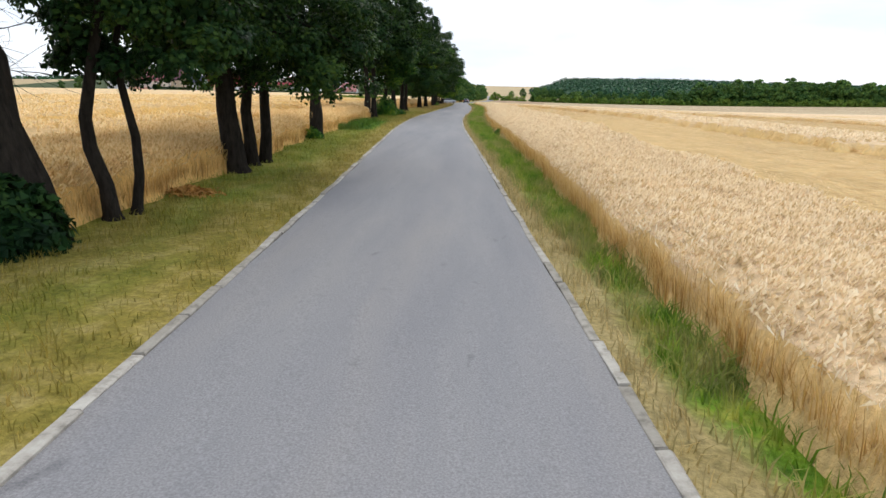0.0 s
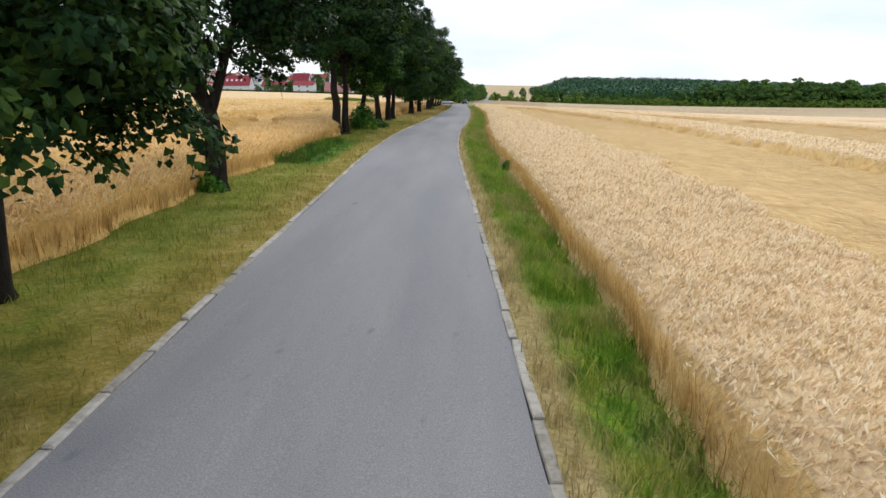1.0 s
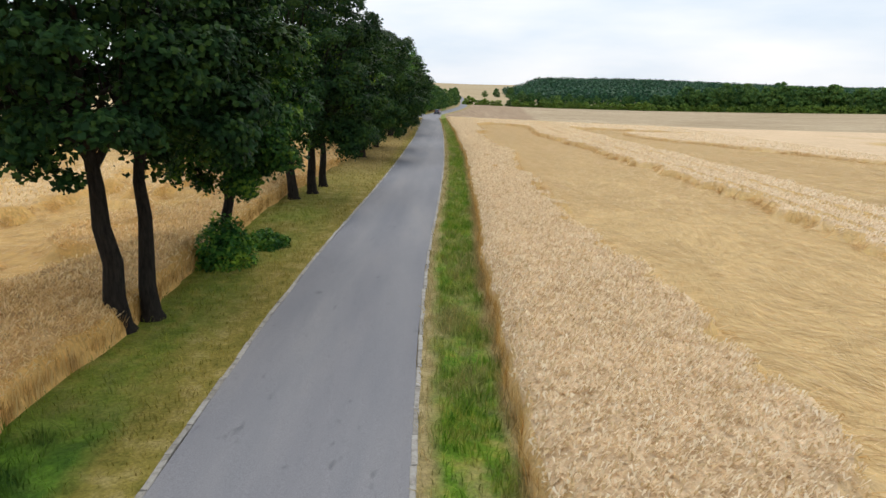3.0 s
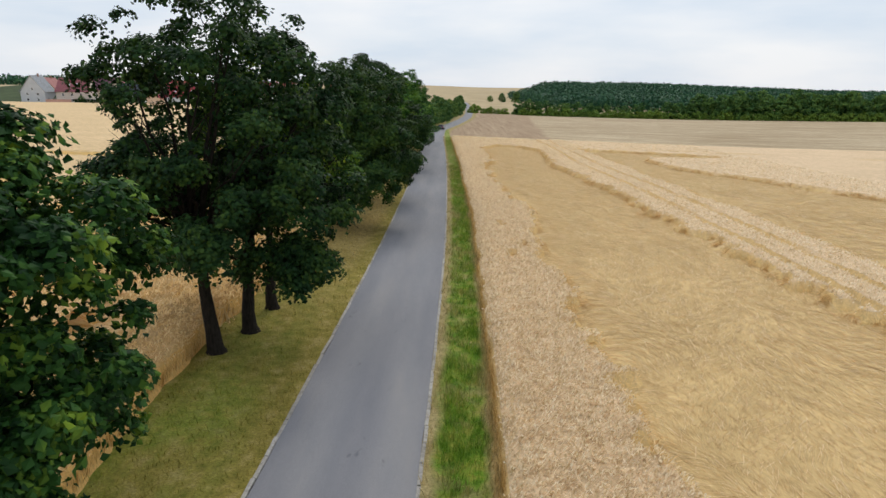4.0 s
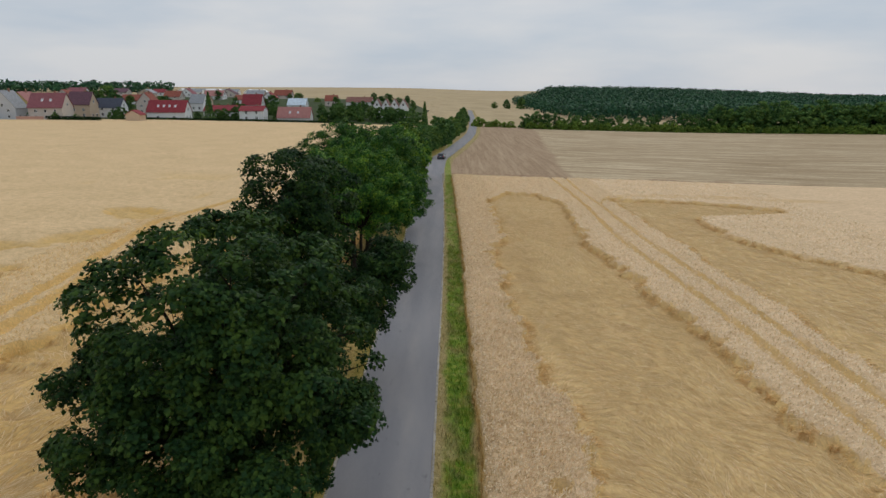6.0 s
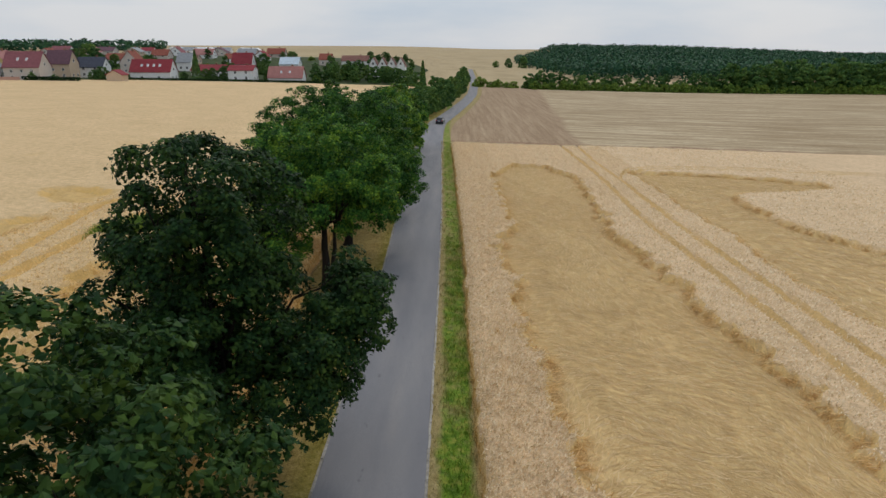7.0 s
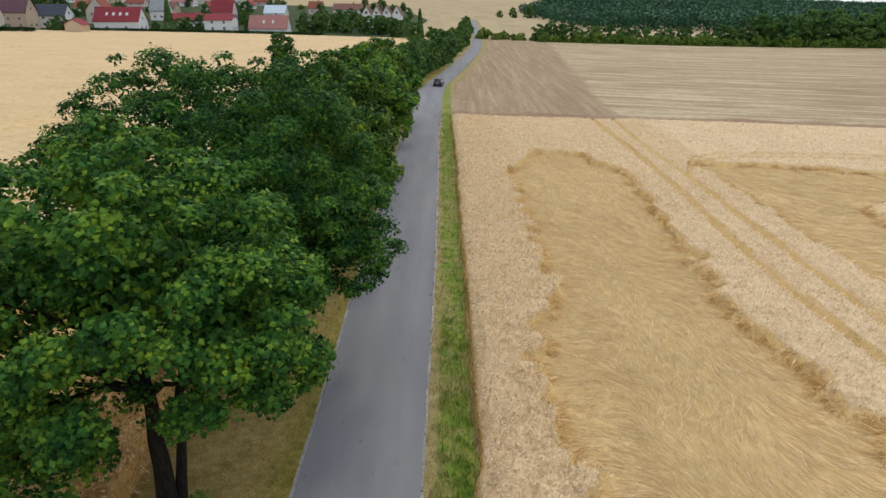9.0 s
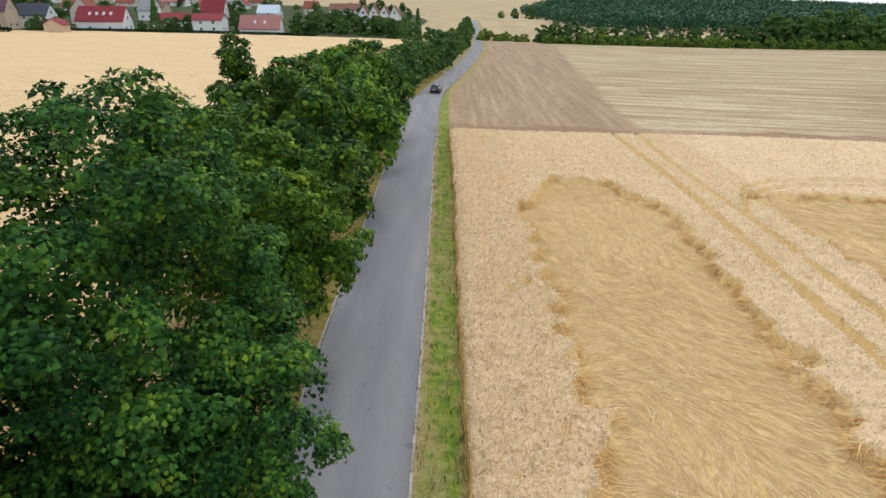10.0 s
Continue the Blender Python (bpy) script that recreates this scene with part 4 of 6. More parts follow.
maple = "leafy dark green roadside maple with a dark trunk"
twin = "leafy dark green roadside maple with two dark trunks"
for x, y, meshes, label in (
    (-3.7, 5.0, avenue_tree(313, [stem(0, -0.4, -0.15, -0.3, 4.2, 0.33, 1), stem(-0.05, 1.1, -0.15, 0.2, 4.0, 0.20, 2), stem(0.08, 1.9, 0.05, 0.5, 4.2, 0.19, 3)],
                            [(0.4, 0.7, 6.1, 3.4, 4.0, 4.3), (2.2, 0.3, 3.2, 1.6, 1.8, 1.4), (0.2, -0.6, 3.4, 1.8, 1.8, 1.2), (-1.4, -0.8, 3.6, 1.7, 1.7, 1.3), (-2.4, -0.6, 5.2, 2.2, 2.6, 2.6)], 84000, 0.11, 0.5, LEAF_DARK_SHADED, 20), "leafy dark roadside maple with three trunks close together"),
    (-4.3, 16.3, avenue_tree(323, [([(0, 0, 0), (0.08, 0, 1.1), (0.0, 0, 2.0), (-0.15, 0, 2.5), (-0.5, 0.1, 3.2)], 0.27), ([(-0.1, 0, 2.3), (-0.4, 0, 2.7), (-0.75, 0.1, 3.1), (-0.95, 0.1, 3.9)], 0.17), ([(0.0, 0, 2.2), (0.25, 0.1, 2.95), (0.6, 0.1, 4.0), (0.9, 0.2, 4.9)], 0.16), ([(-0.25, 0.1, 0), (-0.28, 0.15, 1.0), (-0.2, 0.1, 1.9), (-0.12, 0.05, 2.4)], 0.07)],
                              [(-0.5, 0, 6.6, 2.5, 2.8, 3.6), (-1.3, -0.3, 3.9, 1.3, 1.4, 1.5), (1.4, 0.2, 4.9, 1.5, 1.7, 1.9)], 30000, 0.13, 0.5, LEAF_DARK_SHADED, 22, 0.75, 20), "slender forked roadside maple with thin airy foliage"),
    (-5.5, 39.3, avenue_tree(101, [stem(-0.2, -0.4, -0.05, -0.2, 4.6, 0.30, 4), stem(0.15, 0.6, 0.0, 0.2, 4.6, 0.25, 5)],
                             [(-0.9, 0, 8.2, 4.3, 4.2, 4.6), (-3.2, 0.4, 6.6, 2.2, 2.4, 2.2), (1.6, 0.3, 6.4, 2.2, 2.4, 2.4)], 62000, 0.17, 0.62, LEAF_DARK_SHADED, 22), twin),
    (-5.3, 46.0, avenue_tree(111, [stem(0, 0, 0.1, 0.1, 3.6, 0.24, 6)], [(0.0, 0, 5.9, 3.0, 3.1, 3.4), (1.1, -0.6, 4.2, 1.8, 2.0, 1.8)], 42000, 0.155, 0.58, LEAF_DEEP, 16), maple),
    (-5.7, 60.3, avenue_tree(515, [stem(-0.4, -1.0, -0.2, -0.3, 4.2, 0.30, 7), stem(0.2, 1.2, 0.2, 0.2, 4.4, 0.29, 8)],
                             [(0.1, 0, 9.4, 3.8, 4.1, 4.1), (1.0, 0.2, 6.2, 4.2, 4.4, 3.1), (-1.4, 0, 5.8, 2.8, 3.2, 2.6), (2.8, -0.8, 3.7, 1.7, 1.8, 1.2)], 62000, 0.16, 0.66, LEAF_DARK_SHADED, 40, 0.72, 30), "tall two-trunked roadside maple with bare limbs showing in its crown"),
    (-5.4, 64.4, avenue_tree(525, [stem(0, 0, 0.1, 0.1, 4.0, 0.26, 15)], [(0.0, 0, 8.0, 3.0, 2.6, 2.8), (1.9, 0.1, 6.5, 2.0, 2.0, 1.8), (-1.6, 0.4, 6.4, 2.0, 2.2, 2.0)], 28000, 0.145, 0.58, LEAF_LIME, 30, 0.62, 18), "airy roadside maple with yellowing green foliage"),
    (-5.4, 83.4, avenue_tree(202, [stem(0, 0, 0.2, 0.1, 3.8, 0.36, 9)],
                             [(0.9, 0, 7.2, 4.5, 4.6, 4.4), (2.7, 0.3, 4.8, 3.0, 3.4, 2.7), (-1.9, -0.5, 4.8, 2.8, 3.2, 2.9), (1.0, -2.0, 4.2, 3.2, 3.0, 2.6)], 66000, 0.18, 0.64, LEAF_DARK_SHADED, 18), maple),
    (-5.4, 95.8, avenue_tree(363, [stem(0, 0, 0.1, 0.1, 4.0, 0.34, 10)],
                             [(0.3, -0.4, 9.1, 2.7, 2.7, 3.6), (-1.2, 0.0, 6.0, 3.2, 3.2, 3.0), (2.0, 0.2, 4.6, 3.2, 3.2, 2.4), (4.8, 1.0, 6.3, 1.5, 1.7, 1.7), (-2.4, -1.8, 4.2, 2.8, 2.6, 2.6)], 76000, 0.165, 0.62, LEAF_DARK_SHADED, 24, 1.3), maple),
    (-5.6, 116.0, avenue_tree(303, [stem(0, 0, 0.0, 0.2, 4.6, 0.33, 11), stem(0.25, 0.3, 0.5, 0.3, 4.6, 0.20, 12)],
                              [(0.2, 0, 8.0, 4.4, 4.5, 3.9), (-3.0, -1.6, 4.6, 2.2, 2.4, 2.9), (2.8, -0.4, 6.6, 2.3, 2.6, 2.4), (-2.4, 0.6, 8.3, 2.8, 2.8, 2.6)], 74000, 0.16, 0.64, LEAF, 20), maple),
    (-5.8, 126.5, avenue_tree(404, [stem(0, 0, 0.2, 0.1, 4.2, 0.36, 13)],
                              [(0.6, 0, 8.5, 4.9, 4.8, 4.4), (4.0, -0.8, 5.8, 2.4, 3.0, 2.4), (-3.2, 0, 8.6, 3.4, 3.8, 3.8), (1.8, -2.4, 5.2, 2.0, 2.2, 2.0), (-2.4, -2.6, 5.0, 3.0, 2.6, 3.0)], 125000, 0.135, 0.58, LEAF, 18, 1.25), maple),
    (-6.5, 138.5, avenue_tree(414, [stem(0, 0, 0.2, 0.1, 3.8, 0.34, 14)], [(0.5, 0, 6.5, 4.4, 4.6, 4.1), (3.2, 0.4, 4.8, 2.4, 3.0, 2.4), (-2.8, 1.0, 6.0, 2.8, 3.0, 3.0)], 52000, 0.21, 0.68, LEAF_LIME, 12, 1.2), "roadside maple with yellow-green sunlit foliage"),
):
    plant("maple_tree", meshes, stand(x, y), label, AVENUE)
light_b = avenue_tree(222, [stem(0, 0, 0.2, 0.1, 3.6, 0.34, 15)], [(0.5, 0, 6.6, 4.2, 4.6, 4.6), (2.2, 0.4, 4.6, 2.6, 3.2, 2.6)], 20000, 0.33, 0.85, LEAF_DEEP, 8)
light_c = avenue_tree(333, [stem(0, 0, 0.2, 0.1, 3.6, 0.34, 16)], [(0.6, 0, 6.4, 4.4, 4.8, 4.9), (2.8, -0.4, 4.8, 2.6, 3.0, 2.4), (-2.0, 1.0, 5.0, 2.6, 2.6, 2.6)], 20000, 0.33, 0.85, LEAF, 8)
for x, y, kind, turn, size in ((-6.9, 151.0, light_b, 0, 1.0), (-7.0, 163.0, light_c, 10, 1.0), (-7.0, 175.5, light_b, -20, 1.0), (-7.1, 188.0, light_c, -10, 0.95)):
    plant("maple_tree", kind, stand(x, y, turn, size), maple, AVENUE)
near_tree = tree_meshes(505, 9.5, 4.0, 4.4, [(0, 0, -1.0, 0.2, 0.46)], 24000, 0.15, 26, LEAF_DARK_SHADED)
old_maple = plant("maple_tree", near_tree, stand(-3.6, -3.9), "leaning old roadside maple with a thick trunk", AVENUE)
# bare twigs reaching out of the old maple
rt = np.random.default_rng(17)
twigs = []
for k in range(15):
    p = np.array([-1.0, 0.3, rt.uniform(2.7, 3.6)])
    d = np.array([rt.uniform(-0.35, 0.35), 0.75, rt.uniform(0.0, 0.5)])
    line = [p]
    for _ in range(6):
        d = d + rt.normal(0, 0.16, 3)
        line.append(line[-1] + d * 0.42)
    twigs.append(tube(line, [0.018, 0.015, 0.012, 0.009, 0.007, 0.005, 0.003], 4))
    for m in (1, 2, 3, 3, 4, 4, 5):
        e = d + rt.normal(0, 0.55, 3)
        twigs.append(tube([line[m], line[m] + e * 0.3, line[m] + e * 0.6 + rt.normal(0, 0.06, 3)], [0.006, 0.004, 0.002], 4))
wv, wf = join(twigs)
part_mesh("bare_branch", make_mesh("bare_branch", wv, wf, BARK), old_maple, "leafless grey twigs")
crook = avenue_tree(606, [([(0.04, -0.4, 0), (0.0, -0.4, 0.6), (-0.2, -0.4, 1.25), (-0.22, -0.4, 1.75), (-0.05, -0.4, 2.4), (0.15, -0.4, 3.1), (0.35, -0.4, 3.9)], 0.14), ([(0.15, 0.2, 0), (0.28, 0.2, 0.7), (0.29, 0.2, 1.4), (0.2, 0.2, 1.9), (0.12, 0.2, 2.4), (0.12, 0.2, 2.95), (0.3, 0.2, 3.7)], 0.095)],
                    [(0.5, 0.2, 4.4, 1.2, 1.5, 1.9), (1.4, 0.4, 3.4, 0.9, 1.1, 1.2), (-0.2, 0.0, 2.9, 0.5, 0.6, 0.5)], 13000, 0.12, 0.36, LEAF_DARK_SHADED, 12, 0.8)
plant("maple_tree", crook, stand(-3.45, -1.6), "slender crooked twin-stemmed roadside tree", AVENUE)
slim = avenue_tree(616, [stem(0, 0, 0.1, 0.1, 5.0, 0.2, 17)], [(0, 0, 6.6, 1.9, 1.9, 3.0), (0.3, 0.2, 9.6, 1.3, 1.4, 2.0), (-0.3, 0, 4.2, 1.7, 1.7, 1.9)], 16000, 0.24, 0.6, LEAF_DEEP, 8)
plant("slim_tree", slim, stand(-14.5, 166.0), "slender dark tree standing in the field edge")

# avenue beyond the junction
far_kinds = [tree_meshes(700 + k, 10.5 + k * 0.5, 4.4, 0.6, one, 3800, 0.68, 34, LEAF_FAR, 5) for k in range(3)]
rng = np.random.default_rng(5)
for k, y in enumerate((232, 240, 249, 258, 268, 279, 291, 304, 318, 334, 352, 370, 390, 412, 436, 462)):
    x = float(road_x(y)) - 5.6 + rng.uniform(-0.5, 0.5)
    plant("maple_tree", far_kinds[k % 3], stand(x, y, rng.uniform(0, 360), rng.uniform(0.7, 0.95)), "dark green roadside tree beyond the junction", "avenue beyond the junction")

# belt of trees behind the stubble, and the forest on the hill
belt_kinds = [tree_meshes(800 + k, 9.0 + k * 0.8, 4.8, -0.6, one, 3000, 0.82, 26, LEAF_FAR, 5) for k in range(4)]
bush_kinds = [tree_meshes(850 + k, 5.0, 4.0, -0.6, one, 1800, 0.75, 18, LEAF_BUSH, 5) for k in range(3)]
x = 44.0
k = 0
while x < 400:
    line = float(np.interp(x, [44, 103, 170, 270, 420], [428, 436, 440, 446, 460]))
    tall = float(np.interp(x, [44, 47, 52, 140, 168, 235, 400], [1.2, 1.2, 0.82, 0.88, 1.55, 1.6, 1.45]))
    plant("belt_tree", belt_kinds[k % 4], stand(x, line + 6 + rng.uniform(-3, 8), rng.uniform(0, 360), tall * rng.uniform(0.78, 1.18), 0.3), "dense dark tree in a field-edge belt", "tree belt behind the stubble")
    plant("hedge_bush", bush_kinds[k % 3], stand(x + rng.uniform(0, 2), line - 1 + rng.uniform(-2, 2), rng.uniform(0, 360), rng.uniform(0.7, 1.15), 0.2), "bright green bush in front of the tree belt", "bushes before the tree belt")
    x += rng.uniform(4.2, 6.0)
    k += 1
# a few bushes at the road's far bend, and lone trees on the slope beyond
for x, y, size in ((22, 428, 0.42), (26, 432, 0.5), (31, 430, 0.4), (35, 433, 0.48), (16.5, 430, 0.62)):
    plant("bush", bush_kinds[k % 3], stand(x, y, k * 50, size * 1.7, 0.2), "rounded green bush at the field corner", "bushes at the field corner")
    k += 1
for x, y, size in ((52, 880, 0.9), (68, 885, 1.2), (87, 890, 1.3)):
    plant("lone_tree", belt_kinds[k % 4], stand(x, y, k * 50, size, 0.2), "lone round tree on the far slope", "lone trees on the slope")
    k += 1


def wood_mass(name, seed, xs, ys, spacing, tall, leaf, quads, mat, label):
    """A wood seen from far off: crowns side by side, each a dome of leaf clumps."""
    r = np.random.default_rng(seed)
    gx, gy = np.meshgrid(np.arange(xs[0], xs[1], spacing), np.arange(ys[0], ys[1], spacing))
    cx = gx.ravel() + r.uniform(-0.45, 0.45, gx.size) * spacing
    cy = gy.ravel() + r.uniform(-0.45, 0.45, gx.size) * spacing
    size = spacing * r.uniform(0.55, 0.85, len(cx))
    top = tall * r.uniform(0.8, 1.15, len(cx))
    d = r.normal(0, 1, (len(cx), quads, 3))
    d[..., 2] = np.abs(d[..., 2]) * np.where(r.random((len(cx), quads)) < 0.8, 1, -0.8)
    d /= np.linalg.norm(d, axis=2)[..., None]
    at = np.stack([cx, cy, lie(cx, cy) + top - size * 0.7], -1)[:, None, :] + d * size[:, None, None] * r.uniform(0.8, 1.1, (len(cx), quads))[..., None] * np.array([1, 1, 0.9])
    v, f = leaves(r, at.reshape(-1, 3), d.reshape(-1, 3), leaf)
    return tagged(new(name, make_mesh(name, v, f, mat, smooth=False)), label, "forest", kind="stuff")


wood_mass("hill_forest", 9, (108, 900), (620, 1180), 13.0, 11.0, 2.7, 80, LEAF_HILL, "dense blue-green forest covering a low hill")
wood_mass("distant_wood", 10, (-1250, -640), (1480, 1560), 26.0, 18.0, 8.0, 40, LEAF_HILL, "dark line of distant woodland on the horizon")

# ---- kerbs ----
road_ob = bpy.data.objects["road"]


def stone_mesh(seed):
    """A worn kerbstone about one metre long."""
    r = random.Random(seed)
    bm = bmesh.new()
    bmesh.ops.create_cube(bm, size=1.0)
    for v in bm.verts:
        v.co = Vector((v.co.x * 0.115, v.co.y * 0.975, v.co.z * 0.16))
    bmesh.ops.bevel(bm, geom=[e for e in bm.edges if e.verts[0].co.z > 0 and e.verts[1].co.z > 0], offset=0.014, segments=1, affect="EDGES")
    for v in bm.verts:
        v.co += Vector((r.uniform(-0.006, 0.006), r.uniform(-0.008, 0.008), r.uniform(-0.006, 0.004)))
    me = bpy.data.meshes.new("kerb_stone")
    bm.to_mesh(me)
    bm.free()
    me.materials.append(KERB)
    return me


stones = [stone_mesh(k) for k in range(6)]
rk = random.Random(3)
late_v, late_f = [], []
for side in (-1, 1):
    for k in range(0, 205):
        y = -12.0 + k * 1.0
        grown = 0.35 * float(ramp(y, 112, 150)) if side < 0 else 0.12 * float(ramp(y, 120, 140)) + 0.4 * float(ramp(y, 180, 195))
        x = float(road_x(y)) + side * (HALF + grown + 0.055 + rk.uniform(-0.015, 0.015))
        z = float(lie(x, y)) - 0.045 + rk.uniform(-0.012, 0.016)
        heading = math.degrees(math.atan2(float(road_x(y + 0.5) - road_x(y - 0.5)), 1.0))
        turn = -heading + rk.uniform(-1.3, 1.3)
        if k < 150:
            ob = new("kerb_stone", stones[rk.randrange(6)])
            ob.parent = road_ob
            ob.matrix_world = pose(x, y, z, rk.uniform(-0.5, 0.5), rk.uniform(-2, 2), turn)
        else:
            for a, c in ((-1, -1), (1, -1), (1, 1), (-1, 1)):
                late_v.append((x + a * 0.055, y + c * 0.485, z + 0.078))
            late_f.append([len(late_v) - 4, len(late_v) - 3, len(late_v) - 2, len(late_v) - 1])
            for a, c in ((-1, -1), (1, -1), (1, 1), (-1, 1)):
                late_v.append((x + a * 0.057, y + c * 0.487, z - 0.05))
            o = len(late_v) - 8
            late_f += [[o, o + 1, o + 5, o + 4], [o + 1, o + 2, o + 6, o + 5], [o + 2, o + 3, o + 7, o + 6], [o + 3, o, o + 4, o + 7]]
far_kerb = new("kerb_row", make_mesh("kerb_row", late_v, late_f, KERB, smooth=False))
far_kerb.parent = road_ob
tagged(far_kerb, kind="stuff")

# ---- grass ----


def scatter(rng, y0, y1, s0, s1, density):
    """Random points between two side offsets of the road."""
    n = int((y1 - y0) * abs(s1 - s0) * density)
    y = rng.uniform(y0, y1, n)
    s = rng.uniform(s0, s1, n)
    return road_x(y) + s, y, s


def grass(name, seed, bands, label):
    r = np.random.default_rng(seed)
    vs = []
    for y0, y1, s0, s1, density, tall, wide in bands:
        x, y, s = scatter(r, y0, y1, s0, s1, density)
        clump = fbm(x * 1.4, y * 1.4, seed, 3)
        keep = r.random(len(x)) < 0.35 + 1.1 * ramp(clump, 0.35, 0.6)
        x, y, s, clump = x[keep], y[keep], s[keep], clump[keep]
        n = len(x)
        h = tall * (0.45 + 1.0 * clump) * r.uniform(0.6, 1.35, n)
        a = r.uniform(0, 2 * np.pi, n)
        lean = np.stack([np.cos(a), np.sin(a)], -1) * (h * r.uniform(0.2, 0.9, n))[:, None]
        base = np.stack([x, y, lie(x, y) + verge_lift(s, y) - 0.01], -1)
        vs.append(blades(base, h, wide * r.uniform(0.7, 1.4, n), lean, r.uniform(0, np.pi, n)))
    v, f = join(vs)
    return tagged(new(name, make_mesh(name, v, f, GRASS, smooth=False)), label, "grass", kind="stuff")


grass("verge_grass", 21, [(-12, 22, 2.16, 4.6, 220, 0.20, 0.013), (22, 60, 2.16, 4.4, 80, 0.22, 0.022), (60, 130, 2.16, 4.4, 34, 0.22, 0.034), (130, 200, 2.16, 4.6, 22, 0.22, 0.045),
                         (-12, 25, 2.6, 3.7, 260, 0.26, 0.018), (25, 60, 2.6, 3.95, 150, 0.28, 0.024), (60, 130, 2.6, 3.9, 70, 0.28, 0.034), (30, 70, 3.95, 4.25, 130, 0.42, 0.02), (70, 195, 3.85, 4.2, 45, 0.42, 0.04)], "tufted dry and green grass in the ditch verge")
grass("verge_grass", 22, [(-9, 20, -6.0, -2.18, 150, 0.13, 0.012), (20, 60, -6.4, -2.18, 60, 0.14, 0.02), (60, 130, -7.0, -2.18, 22, 0.14, 0.032), (130, 200, -7.0, -2.18, 12, 0.15, 0.045),
                          (23, 34, -5.8, -4.0, 200, 0.34, 0.026)], "short yellow-green grass under the roadside trees")

# ---- standing and lying wheat ----


def ears(name, seed, zones, label, mat):
    """Ears and upper stalks standing proud of the crop. zones: y0, y1, x0, x1, density, length, width, side (offsets from the road near it)."""
    r = np.random.default_rng(seed)
    vs = []
    for y0, y1, x0, x1, density, tall, wide, crop, low in zones:
        n = int((y1 - y0) * abs(x1 - x0) * density)
        y = r.uniform(y0, y1, n)
        x = r.uniform(x0, x1, n)
        x = x + road_x(y) * ramp(abs(x), 40, 8)
        h = crop(x, y)
        keep = (h > 0.48) & (low(x, y) < 0.5)
        x, y, h = x[keep], y[keep], h[keep]
        n = len(x)
        a = r.normal(-0.6, 1.0, n)
        up = tall * r.uniform(0.35, 1.25, n)
        lean = np.stack([np.cos(a), np.sin(a)], -1) * (tall * r.uniform(0.3, 1.0, n))[:, None]
        base = np.stack([x, y, lie(x, y) + np.minimum(h, crop_left(x, y) if x0 < 0 else h) - 0.03], -1)
        turn = a + np.pi / 2 + r.normal(0, 0.5, n)
        side = np.stack([np.cos(turn), np.sin(turn), 0 * turn], -1) * (wide * r.uniform(0.8, 1.3, n))[:, None]
        tip = base + np.stack([lean[:, 0], lean[:, 1], up], -1)
        vs.append((np.stack([tip - side * 0.5, tip + side * 0.5 - np.array([0, 0, 0.03]), base], 1).reshape(-1, 3), np.arange(n * 3).reshape(n, 3)))
    v, f = join(vs)
    return tagged(new(name, make_mesh(name, v, f, mat, smooth=False)), label, "wheat", kind="stuff")


R = (crop_right, lodged_right)
L = (crop_left, patch_left)
ears("wheat_ears", 31, [(-10, 12, 3.1, 9.8, 700, 0.115, 0.021, *R), (12, 30, 3.6, 9.8, 440, 0.14, 0.031, *R), (30, 60, 3.9, 9.8, 260, 0.15, 0.046, *R), (60, 110, 3.9, 9.8, 190, 0.16, 0.055, *R),
                        (110, 194, 3.9, 9.8, 120, 0.16, 0.065, *R), (20, 150, 17.5, 31, 42, 0.17, 0.075, *R), (150, 198, 9.8, 31, 60, 0.17, 0.075, *R), (60, 200, 31, 62, 9, 0.18, 0.12, *R)], "pale ripe wheat ears standing in the crop", EARS)
ears("wheat_ears", 32, [(-5, 40, -9.5, -4.9, 360, 0.16, 0.034, *L), (40, 95, -12.5, -5.6, 120, 0.17, 0.055, *L), (95, 126, -13, -5.6, 200, 0.20, 0.06, *L), (5, 140, -34, -10, 24, 0.17, 0.075, *L)], "golden ripe wheat ears at the field edge", EARS_GOLD)
ears("wheat_ears", 33, [(62, 126, -13.5, -6.0, 50, 0.24, 0.065, lambda x, y: crop_left(x, y) + 0.25, lambda x, y: 0 * x)], "tangled golden wheat ears in the lodged crop", EARS_GOLD)


def edge_stalks(name, seed, bands, label):
    """Bare stalks along the cut edge of the crop."""
    r = np.random.default_rng(seed)
    vs = []
    for y0, y1, density, wide, sign in bands:
        n = int((y1 - y0) * density)
        y = r.uniform(y0, y1, n)
        if sign > 0:
            s = edge_right(y) + np.abs(r.normal(0, 0.12, n)) - 0.25 * (vnoise(y * 0.8, 0 * y, 66) - 0.5)
        else:
            s = -(np.interp(y, [0, 12, 18, 24, 30, 45, 52, 60, 105, 113, 119, 200], [5.3, 5.4, 5.5, 5.1, 5.15, 5.6, 6.3, 6.9, 6.2, 6.5, 7.4, 7.2]) + 0.4 * (vnoise(y * 0.5, 0 * y, 86) - 0.5) - 0.02 + np.abs(r.normal(0, 0.12, n)))
        x = road_x(y) + s
        h = r.uniform(0.35, 0.75, n)
        a = r.uniform(0, 2 * np.pi, n)
        lean = np.stack([np.cos(a) - 0.4 * sign, np.sin(a)], -1) * (0.16 * r.random(n))[:, None]
        base = np.stack([x, y, lie(x, y) - 0.05], -1)
        vs.append(blades(base, h, wide * r.uniform(0.7, 1.3, n), lean, r.normal(np.pi / 2, 0.7, n), 0.5))
    v, f = join(vs)
    return tagged(new(name, make_mesh(name, v, f, STALKS, smooth=False)), label, "wheat", kind="stuff")


